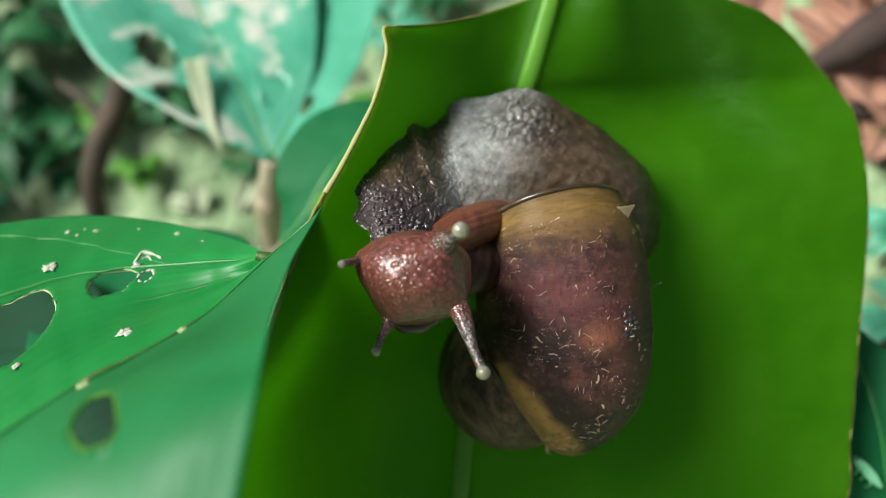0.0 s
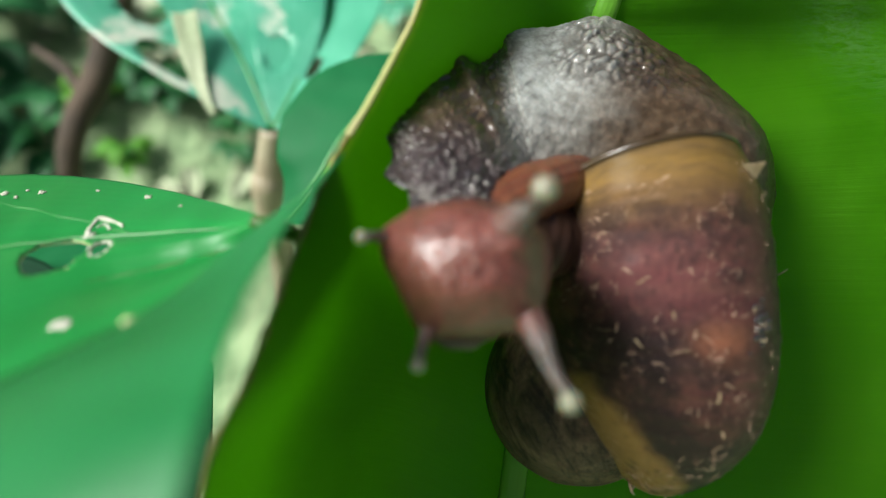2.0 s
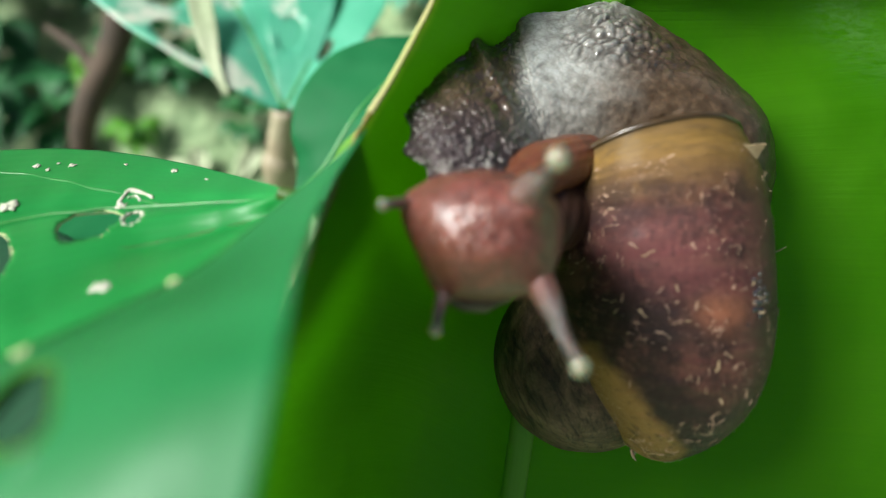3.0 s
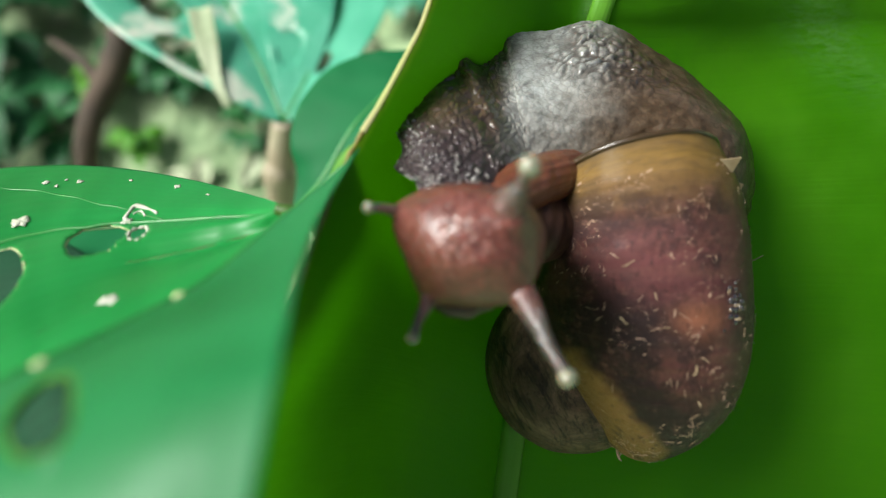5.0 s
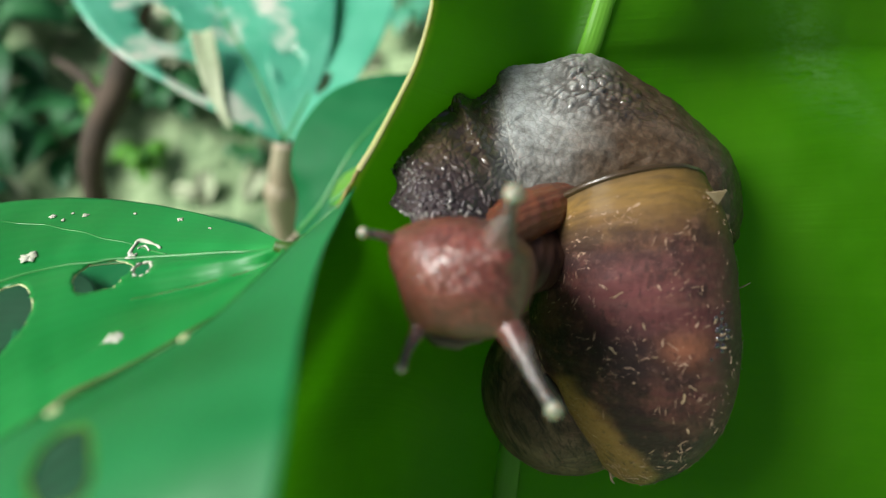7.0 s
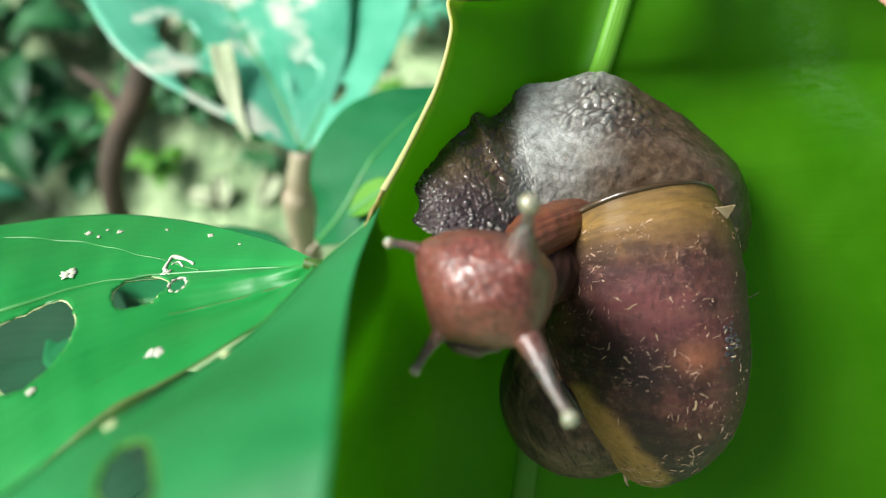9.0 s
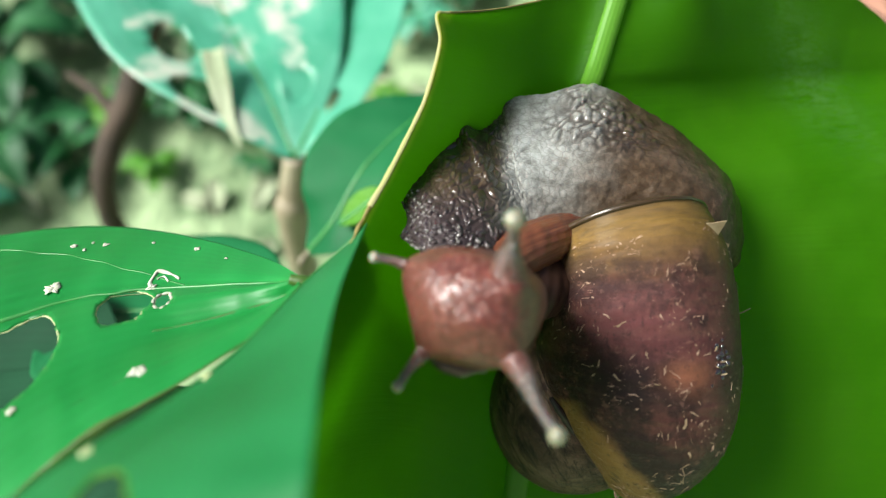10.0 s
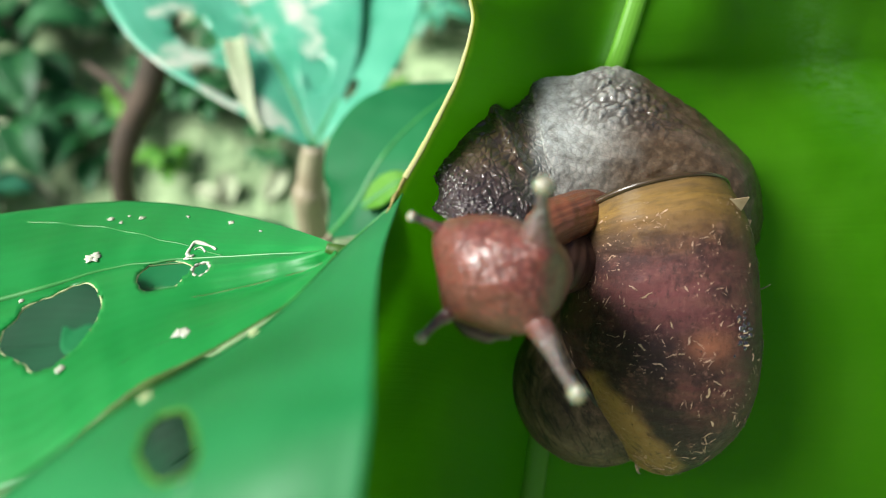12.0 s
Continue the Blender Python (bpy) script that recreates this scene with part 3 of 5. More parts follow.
def build_shell(snail):
    rows = whorl_rows(120, 96)
    bm = grid(rows, closed=True)
    bmesh.ops.holes_fill(bm, edges=[e for e in bm.edges if e.is_boundary and all(v.co.y < -30 for v in e.verts)], sides=0)
    shell = part("shell", bm, M_SHELL, snail, "worn purple-brown shell with tan bands and flaking skin")
    # tan patch beside the seam
    at = shell.data.attributes.new("tan", "FLOAT", "POINT")
    seam_a, seam_b = np.array((12.9, -28.1, 180.0)), np.array((27.9, -47.0, 196.0))
    for i, v in enumerate(shell.data.vertices):
        p = np.array((v.co.x * 1000 + SNAIL_BASE[0], v.co.y * 1000 + SNAIL_BASE[1]))
        t = float(np.clip(((p - seam_a[:2]) @ (seam_b - seam_a)[:2]) / ((seam_b - seam_a)[:2] @ (seam_b - seam_a)[:2]), 0, 1))
        q = seam_a[:2] + (seam_b - seam_a)[:2] * t
        off = np.linalg.norm(p - q) + 1.2 * noise.noise(Vector((p[0] * 0.3, p[1] * 0.3, 0)))
        at.data[i].value = max(0.0, min(1.0, (3.2 + 2.2 * t - off) / 2.2)) * 0.9
    # a rose flush amidships and an orange patch towards the outer edge
    for name, cu, cv, ru, rv, most in (("rose", 23.0, -9.5, 9.0, 5.5, 0.75), ("ember", 33.6, -19.0, 4.2, 3.0, 0.8)):
        spot = shell.data.attributes.new(name, "FLOAT", "POINT")
        for i, v in enumerate(shell.data.vertices):
            x, y = v.co.x * 1000 + SNAIL_BASE[0], v.co.y * 1000 + SNAIL_BASE[1]
            rough = 0.5 * noise.noise(Vector((x * 0.25, y * 0.5, 3))) + 0.3 * noise.noise(Vector((x * 0.8, y * 1.6, 3)))
            spot.data[i].value = max(0.0, most * math.exp(-((x - cu) / ru) ** 2 - ((y - cv) / rv) ** 2) * (1 + rough))
    # the lip, a thin rolled rim at the mouth of the shell
    rim = rows[0]
    part("lip", tube([rim[k] for k in range(0, 96, 4)] + [rim[0]], [0.5 + 0.25 * math.cos((k / 24 - 0.5) * 2 * math.pi) for k in range(25)], 96, 8), M_LIP, shell, "dark brown glossy lip")
    inner = [[p + (np.mean(rim, 0) - p) * (0.06 + 0.25 * k) + np.array((0, -6.0 * k, 0)) for p in rim] for k in range(4)]
    part("mouth_wall", grid(inner, closed=True), M_LIP, shell)
    # flakes of the outer skin, torn loose and curled
    rng = random.Random(5)
    normals = lambda i, k: Vector(np.cross(np.array(rows[i + 1][k]) - rows[i - 1][k], np.array(rows[i][(k + 1) % 96]) - rows[i][(k - 1) % 96])).normalized()

    def flake(bm, at, along, out, length, width, curl):
        side = along.cross(out).normalized()
        last = None
        lift, kink = 0.3 * rng.random(), rng.uniform(-0.25, 0.25)
        for s in range(6):
            t = s / 5
            w = width * (0.2 + 0.9 * math.sin(math.pi * min(1, t * 0.85 + 0.1)) * rng.uniform(0.15, 1.3))
            c = at + along * (length * (t - 0.5)) + side * (curl * length * (t - 0.5) ** 2 + kink * length * 0.3 * math.sin(6 * t)) + out * (0.08 + lift * t * t)
            pair = [bm.verts.new(c + side * w * rng.uniform(0.2, 0.8) + along * rng.uniform(-0.1, 0.1) * length), bm.verts.new(c - side * w * rng.uniform(0.2, 0.8))]
            if last:
                bm.faces.new((last[0], last[1], pair[1], pair[0]))
            last = pair

    bm = bmesh.new()
    made = 0
    while made < 850:
        i, k = rng.randint(8, 108), rng.randint(3, 45)
        if noise.noise(Vector((i * 0.09, k * 0.16, 2))) < rng.uniform(-0.2, 0.4):
            continue
        p, out = Vector(rows[i][k]), normals(i, k)
        if out.z > 0:
            out = -out
        lengthwise = (Vector(rows[i + 1][k]) - Vector(rows[i - 1][k])).normalized()
        across = out.cross(lengthwise)
        a = rng.gauss(0.9, 0.9)
        p = p + lengthwise * rng.uniform(-0.35, 0.35) + across.normalized() * rng.uniform(-0.6, 0.6)
        big = rng.random() ** 4
        flake(bm, p, (lengthwise * math.cos(a) + across * math.sin(a)).normalized(), out, 0.14 + 2.0 * big, 0.03 + 0.22 * rng.random() ** 2 + 0.10 * big, rng.uniform(-0.2, 0.2))
        made += 1
    part("flaking_skin", thicken(bm, 0.06), M_FLECK, shell, "pale curled flakes of loose shell skin", smooth=False, kind="stuff")

    def on_shell(u, v):
        return min(((Vector(rows[i][k]) for i in range(2, 118) for k in range(1, 47))), key=lambda p: (p.x / p.z - u) ** 2 + (p.y / p.z - v) ** 2)

    for name, u, v, length, width, way in (("chip", 0.197, -0.162, 2.6, 1.5, (0.3, 1, 0)), ("chip", 0.198, -0.195, 2.2, 0.6, (-0.35, 1, 0)), ("chip", 0.124, -0.055, 3.4, 0.5, (1, 0.4, 0)), ("chip", 0.118, -0.113, 3.0, 0.7, (1, -0.6, 0)),
                                           ("chip", 0.231, -0.094, 1.6, 0.7, (1, 0.3, 0)), ("chip", 0.234, -0.108, 2.4, 0.5, (1, 0.1, 0)), ("chip", 0.228, -0.083, 1.3, 0.6, (0.4, 1, 0)), ("chip", 0.237, -0.100, 1.0, 0.5, (0.2, 1, 0)), ("chip", 0.226, -0.099, 0.9, 0.4, (1, -0.5, 0)), ("chip", 0.150, -0.090, 2.0, 0.5, (0.4, -1, 0)), ("chip", 0.166, -0.118, 1.6, 0.6, (1, 0.2, 0)), ("chip", 0.131, -0.253, 1.6, 0.6, (0.2, 1, 0))):
        bm = bmesh.new()
        p = on_shell(u, v)
        flake(bm, p, Vector(way).normalized(), Vector((0.2 * (u - 0.15) * 10, 0, -1)).normalized(), length * 0.7, width * 0.55, 0.3)
        part(name, thicken(bm, 0.06), M_PALE, shell, "pale chip of torn shell skin", smooth=False)
    # a wet dark patch near the outer edge
    bm = bmesh.new()
    for _ in range(60):
        p = on_shell(0.232 + rng.gauss(0, 0.0045), -0.096 + rng.gauss(0, 0.012)) + Vector((rng.uniform(-0.5, 0.5), rng.uniform(-0.5, 0.5), 0.1))
        r = rng.uniform(0.15, 0.6)
        flat, long = rng.uniform(0.3, 0.6), rng.uniform(0.6, 1.2)
        for v in bmesh.ops.create_icosphere(bm, subdivisions=2, radius=r)["verts"]:
            v.co = Vector((v.co.x, v.co.y * long, v.co.z * flat)) + p
    part("wet_patch", bm, M_WET, shell, "dark wet patch with glints", kind="stuff")
    # torn points of skin at the lip, and a hair
    def sheet(edge, label):
        bm = bmesh.new()
        hub = bm.verts.new(np.mean(edge[2:10], 0) + np.array((0, 0, -0.6)))
        ring = [bm.verts.new(p) for p in edge]
        for a, b in zip(ring, ring[1:] + ring[:1]):
            bm.faces.new((hub, a, b))
        part("torn_skin", thicken(bm, 0.25), M_PALE, shell, label, smooth=False)

    sheet([(41.2, 6.7, 180.0), (43.0, 5.8, 181.0), (44.8, 5.3, 182.0), (44.3, 4.0, 182.0), (45.3, 2.2, 183.0), (43.7, 2.7, 183.0), (43.5, 0.7, 184.0), (42.4, 3.0, 183.0), (41.0, 4.2, 181.0)], "pale ragged tear of shell skin")
    sheet([(41.4, 2.7, 182.0), (42.7, 1.4, 183.0), (44.2, -1.4, 185.0), (45.9, -4.4, 188.0), (44.6, -3.6, 187.0), (42.9, -0.7, 185.0)], "pale pointed tear of shell skin")
    edge = [(31.9, 8.3, 175.0), (35.1, 9.4, 175.0), (39.1, 9.3, 176.0), (42.4, 9.8, 177.0), (41.0, 8.4, 177.0), (39.8, 7.9, 178.0), (41.3, 5.9, 179.0), (40.6, 4.7, 180.0), (41.7, 2.2, 182.0), (39.9, 4.2, 181.0), (38.5, 6.7, 179.0), (35.3, 7.4, 177.0)]
    sheet(edge, "pale jagged sheet of torn shell skin")
    # bead along the seam: dark skin and the gap's shadow in one colour
    part("suture", tube([(10.3, -26.2, 186.0), (12.7, -29.5, 187.0), (15.5, -33.5, 189.0), (19.4, -39.0, 193.0), (23.1, -44.2, 197.0), (26.0, -47.9, 200.0)], [0.5, 0.8, 0.8, 0.7, 0.6, 0.3], 60, 8, wobble=0.4), M_SUTURE, shell, "suture between the whorls, darkened for the seam's shadow")
    part("hair", tube([(48.1, -9.1, 192.0), (49.8, -9.0, 190.0), (51.6, -7.9, 189.0)], [0.2, 0.16, 0.08], 12, 5), M_PALE, shell)
    part("hair", tube([(25.5, -48.4, 196.0), (25.6, -49.5, 195.0), (26.2, -50.3, 195.0)], [0.35, 0.3, 0.1], 12, 5), M_PALE, shell)
    # the older whorls
    c = np.array((17.8, -32.3, 206.0))
    ring = []
    for i in range(61):
        a = math.pi * i / 60
        ring.append([c + np.array((19.2 * math.sin(a) * math.cos(b) * 0.99 + 0.4 * math.cos(a), 19.0 * math.sin(a) * math.sin(b), -17.5 * math.cos(a)))
                     + 0.4 * np.array(noise.noise_vector(Vector((math.sin(a) * math.cos(b), math.sin(a) * math.sin(b), math.cos(a))) * 2.5)) for b in np.linspace(0, 2 * math.pi, 72, endpoint=False)])
    bm = grid(ring, closed=True)
    bmesh.ops.remove_doubles(bm, verts=bm.verts, dist=0.01)
    part("spire", bm, M_SPIRE, snail, "dark grey-brown older whorl of the shell")


def cobble(a, b, seed):
    """Rounded cells parted by grooves, 0 to 1."""
    f = noise.voronoi(Vector((a, b, seed)))[0]
    return smooth(0.0, 0.42, f[1] - f[0]) * (1 - 0.35 * f[0])


def dome(a, b, c, size=0.5):
    """Separate round beads, 0 to 1."""
    f = noise.voronoi(Vector((a, b, c)))[0][0]
    return max(0.0, 1 - (f / size) ** 2)


def build_foot(snail):
    n, m = 470, 150
    flat = spline([(*a, *b, s) for a, b, s in FOOT], n)
    rows, traits = [], []
    for i, r in enumerate(flat):
        a, b, swell = r[:3], r[3:6], r[6]
        out = (a - b) / np.linalg.norm(a - b)
        row = []
        for k in range(m + 1):
            t = k / m
            p = a + (b - a) * t
            u, v = p[0], p[1]
            lift = swell * (math.sin(math.pi * min(1, t * 0.85 + 0.06)) ** 0.7)
            p = p + np.array((0, 0, -lift))
            # frilled outer margin
            neck = smooth(15, 3, v + 0.35 * u + 2.5 * noise.noise(Vector((u * 0.2, v * 0.2, 5)))) * smooth(8, -1, u)
            p = p + out * (0.7 * noise.noise(Vector((u * 0.35, v * 0.35, 1))) * (1 - t) ** 4 + (0.25 + 0.5 * neck) * noise.noise(Vector((u * 1.1, v * 1.1, 2))) * (1 - t) ** 8)
            warp = noise.noise_vector(Vector((u * 0.25, v * 0.25, 7)))
            wu, wv = u + 1.2 * warp.x, v + 1.2 * warp.y
            # slanting rows of lumps amidships, small beads at the neck, low cobbles between
            du, dv = u - 21, v - 29.5
            along, over = du * 0.80 - dv * 0.60, du * 0.60 + dv * 0.80
            lumps = math.exp(-(along / 12.5) ** 4 - (over / 8.5) ** 4) * smooth(0.62, 0.42, t)
            left = smooth(6, -1, u) * (1 - neck)
            slant = (wu * 0.62 + wv * 0.79, wv * 0.62 - wu * 0.79)
            c1 = cobble(slant[0] * 0.36, slant[1] * 0.56, 0.3)
            c2 = cobble(wu * 0.66, wv * 0.66, 4.1)
            c3 = dome(wu * 0.82, wv * 0.82, p[2] * 0.5, 0.52)
            h = lumps * (0.85 * c1 * (0.5 + 0.9 * noise.noise(Vector((u * 0.2, v * 0.2, 4))) ** 2 + 0.5 * smooth(-6, 6, dv)) + 0.35 * c2) + left * 0.42 * c2 + neck * (0.75 * c3 + 0.2 * c2) + (1 - lumps) * (1 - left) * (1 - neck) * 0.10 * c2
            wrinkle = noise.noise(Vector((slant[0] * 0.12, slant[1] * 0.7, 3)))
            p = p + np.array((-0.10, 0.22, -0.97)) * (h + 0.22 * wrinkle * (1 - neck)) + np.array((0, 0, 0.6 * noise.noise(Vector((u, v, 0)) * 0.10)))
            row.append(p)
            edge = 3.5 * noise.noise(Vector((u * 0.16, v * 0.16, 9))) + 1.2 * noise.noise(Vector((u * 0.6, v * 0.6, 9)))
            # pale skin amidships, with the broad wet sheen put into its colour
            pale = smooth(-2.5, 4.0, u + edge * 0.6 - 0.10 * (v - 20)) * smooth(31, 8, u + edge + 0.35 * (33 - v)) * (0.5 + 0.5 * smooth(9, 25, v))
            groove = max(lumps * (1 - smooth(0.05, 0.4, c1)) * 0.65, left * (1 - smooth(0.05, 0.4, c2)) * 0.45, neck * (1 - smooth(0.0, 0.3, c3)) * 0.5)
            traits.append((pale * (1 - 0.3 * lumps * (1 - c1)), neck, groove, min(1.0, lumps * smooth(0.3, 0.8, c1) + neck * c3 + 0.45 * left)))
        # close below
        row += [b + np.array((0, 0, 6)), a + np.array((0, 0, 1.5))]
        traits += [(0, 0, 0, 0)] * 2
        rows.append(row)
    bm = grid(rows, closed=True)
    bmesh.ops.holes_fill(bm, edges=[e for e in bm.edges if e.is_boundary], sides=0)
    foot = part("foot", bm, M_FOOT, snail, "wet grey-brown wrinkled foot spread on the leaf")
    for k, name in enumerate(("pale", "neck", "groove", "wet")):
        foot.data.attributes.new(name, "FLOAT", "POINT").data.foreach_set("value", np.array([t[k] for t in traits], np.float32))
    # small wet beads on the frill by the neck
    rng = random.Random(11)
    bm = bmesh.new()
    for _ in range(230):
        x, t = rng.uniform(0.74, 0.99), rng.random() ** 1.3
        p = Vector(rows[int(x * n)][int(t * m * 0.9)]) + Vector((0, 0, -0.2))
        r = 0.11 + 0.28 * rng.random() ** 2.2
        tall = rng.uniform(0.5, 0.9)
        turn = Matrix.Rotation(rng.uniform(0, 3.14), 3, "Z")
        for v in bmesh.ops.create_icosphere(bm, subdivisions=2, radius=r)["verts"]:
            v.co = turn @ Vector((v.co.x * 1.25, v.co.y * 0.85, v.co.z * tall)) + p
    part("wet_skin", bm, M_DROP, foot, "small wet beads of skin", kind="stuff")
    part("neck", tube([(-6.5, -4.6, 167.0), (0.1, 1.8, 173.0), (7.7, 5.6, 179.0), (15.2, 7.6, 187.0), (22.5, 6.4, 196.0)], [4.4, 4.8, 4.7, 4.2, 3.8], 90, 150, wobble=0.05, ridge=(19, 0.009)), M_NECK, snail, "red-brown folded neck")
    # body behind the head; the gap's deep shadow is put into its colour
    part("mantle", tube([(-2.3, -3.5, 175.0), (5.2, -3.4, 181.0), (13.4, -2.2, 189.0)], [6.0, 7.0, 6.0], 40, 24, wobble=0.1), M_MANTLE, snail, "brown mantle inside the shell's mouth, darkened for the gap's shadow")


TENTACLES = [  # base on the head from its centre, length, radius at the base and at the tip, eye bulb
    ("upper_tentacle", (5.0, 5.0, -6.5), 11.5, 2.6, 1.0, 1.6),
    ("upper_tentacle", (8.0, -5.5, -4.0), 15.5, 1.9, 0.95, 1.4),
    ("lower_tentacle", (-9.5, 3.2, -1.0), 7.6, 1.2, 0.7, 0.95),
    ("lower_tentacle", (-4.5, -7.5, -3.0), 8.6, 1.4, 0.75, 1.0),
]


def build_head(snail):
    c = np.array(HEAD_AT)
    rows, beads = [], []
    for i in range(141):
        a = math.pi * i / 140
        row = []
        for b in np.linspace(0, 2 * math.pi, 200, endpoint=False):
            d = Vector((math.sin(a) * math.cos(b), math.sin(a) * math.sin(b), -math.cos(a)))
            r = np.array((11.0, 8.7, 10.8)) * np.array(d)
            # broad brow, a snout that narrows below, a throat drawn back into the neck
            r[0] *= 1 + 0.12 * d.y
            r = r + np.array((-0.8, -1.5, 0)) * max(0, -d.y) ** 2
            back = max(0.0, d.z) ** 2
            r = r + np.array((5.0, 3.5, 15.0)) * back
            for (_, b_, _, _, _, _), amp, wide in zip(TENTACLES, (2.2, 2.2, 1.3, 1.1), (0.42, 0.42, 0.32, 0.32)):
                way = Vector(b_).normalized()
                r = r + np.array(way) * amp * math.exp(-(d.angle(way) / wide) ** 2)
            zone = math.exp(-((d.x + 0.12) / 0.62) ** 2 - ((d.y - 0.12) / 0.62) ** 2) * smooth(0.2, -0.5, d.z)
            w = noise.noise_vector(Vector(r) * 0.3)
            q = Vector(r) * 0.92 + w * 0.5
            size = 0.40 + 0.16 * noise.noise(Vector(r) * 0.25)
            bump = dome(q.x, q.y, q.z, size)
            r = r + np.array(d) * (0.36 * zone * bump + 0.10 * (1 - zone) * dome(q.x * 1.5, q.y * 1.5, q.z * 1.5)) + 0.5 * np.array(noise.noise_vector(d * 2.2))
            beads.append(zone * smooth(0.15, 0.8, bump) * 0.8)
            row.append(c + r)
        rows.append(row)
    head = part("head", grid(rows, closed=True), M_HEAD, snail, "wet red-brown head with pale tubercles", base=HEAD_AT)
    head.data.attributes.new("bead", "FLOAT", "POINT").data.foreach_set("value", np.array(beads, np.float32))
    part("mouth", tube([c + (-6, -8.4, 1), c + (-1, -10.1, 1), c + (4.5, -8.8, 2)], [1.4, 2.2, 1.4], 24, 12, wobble=0.3), M_MOUTH, head, "dark mouth")
    return head


def build_tentacle(head, name, base, length, r0, r1, bulb):
    """Grows along +z of its own frame."""
    at = tuple(h + b for h, b in zip(HEAD_AT, base))
    o = np.array(at)
    bm = tube([o + (0, 0, 2.0), o, o + (0.15, 0, -length * 0.3), o + (-0.1, 0.1, -length * 0.65), o + (0, 0, -length * 0.96)], [r0 * 1.65, r0 * 1.3, r0 * 0.9, r1 * 1.05, r1 * 0.95], 70, 24, wobble=0.06)
    ob = part(name, bm, M_TENT, head, "pale brown speckled tentacle", base=at)
    rows = [[o + np.array((bulb * math.sin(a) * math.cos(b), bulb * math.sin(a) * math.sin(b), -length - bulb * math.cos(a) * 0.95)) for b in np.linspace(0, 2 * math.pi, 24, endpoint=False)] for a in np.linspace(0, math.pi, 15)]
    bm = grid(rows, closed=True)
    bmesh.ops.remove_doubles(bm, verts=bm.verts, dist=0.01)
    # the bulb belongs to the tentacle's tip
    other = bmesh.new()
    me = bpy.data.meshes.new("tip")
    bm.to_mesh(me)
    bm.free()
    other.from_mesh(me)
    for v in other.verts:
        u, w, d = v.co
        v.co = ((u - at[0]) / 1000, (w - at[1]) / 1000, -(d - at[2]) / 1000)
    ob.data.materials.append(M_EYE)
    full = bmesh.new()
    full.from_mesh(ob.data)
    other.to_mesh(me)
    k = len(full.faces)
    full.from_mesh(me)
    full.faces.ensure_lookup_table()
    for f in full.faces[k:]:
        f.material_index, f.smooth = 1, True
    full.to_mesh(ob.data)
    full.free()
    other.free()
    return ob


snail = thing("land_snail", SNAIL_BASE, "large brown land snail crawling on the broad leaf", "snail")
build_shell(snail)
build_foot(snail)
head = build_head(snail)
tentacles = [build_tentacle(head, *t) for t in TENTACLES]


# ---- the gnawed weed beside the leaf ----
def blade_rows(spine, widths, normal, n=60, half=16, fold=0.15, curl=0.0, wave=0.03, tip=1.0):
    """Rows of a leaf blade: spine points, half widths along it, the way its face looks, folded along the midrib."""
    line = spline([(*p, w) for p, w in zip(spine, widths)], n)
    nrm = Vector(normal).normalized()
    rows = []
    for i, (x, y, z, w) in enumerate(line):
        a, b = line[max(i - 1, 0)], line[min(i + 1, n)]
        t = Vector(b[:3] - a[:3]).normalized()
        side = t.cross(nrm).normalized()
        up = side.cross(t).normalized()
        row = []
        for k in range(-half, half + 1):
            q = k / half
            p = Vector((x, y, z)) + side * (q * w) + up * (abs(q) * w * fold - curl * w * q * q)
            p += up * (w * wave * noise.noise(Vector((p.x, p.y, p.z)) * 0.08 + Vector((k * 0.05, 0, 0))))
            p += up * (w * 0.008 * math.sin(i * 0.55 + abs(k) * 0.35) * min(1, abs(q) * 2))
            row.append(np.array(p))
        rows.append(row)
    return rows


def pierce(rows, holes):
    """Holes as (row, column, row radius, column radius, seed, slant) in grid steps: rims drawn onto the hole's edge; returns a test for faces to keep."""
    nr, nc = len(rows), len(rows[0])

    def depth(i, j, h):
        a, b = (i - h[0]) / h[2], (j - h[1] - h[5] * (i - h[0])) / h[3]
        ang, r = math.atan2(b, a), math.hypot(a, b)
        return r / (1 + 0.16 * noise.noise(Vector((math.cos(ang) * 1.6, math.sin(ang) * 1.6, h[4]))) + 0.08 * noise.noise(Vector((math.cos(ang) * 5, math.sin(ang) * 5, h[4]))))

    old = [list(r) for r in rows]

    def sample(i, j):
        i, j = min(max(i, 0), nr - 1.001), min(max(j, 0), nc - 1.001)
        a, b = int(i), int(j)
        s, t = i - a, j - b
        return (old[a][b] * (1 - t) + old[a][b + 1] * t) * (1 - s) + (old[a + 1][b] * (1 - t) + old[a + 1][b + 1] * t) * s

    for h in holes:
        for i in range(nr):
            for j in range(nc):
                r = depth(i, j, h)
                step = 0.75 / min(h[2], h[3])
                if 1 - step < r < 1 + step:
                    rows[i][j] = sample(h[0] + (i - h[0]) / r, h[1] + (j - h[1]) / r)
    return lambda i, j: all(depth(i + 0.5, j + 0.5, h) > 1 for h in holes)


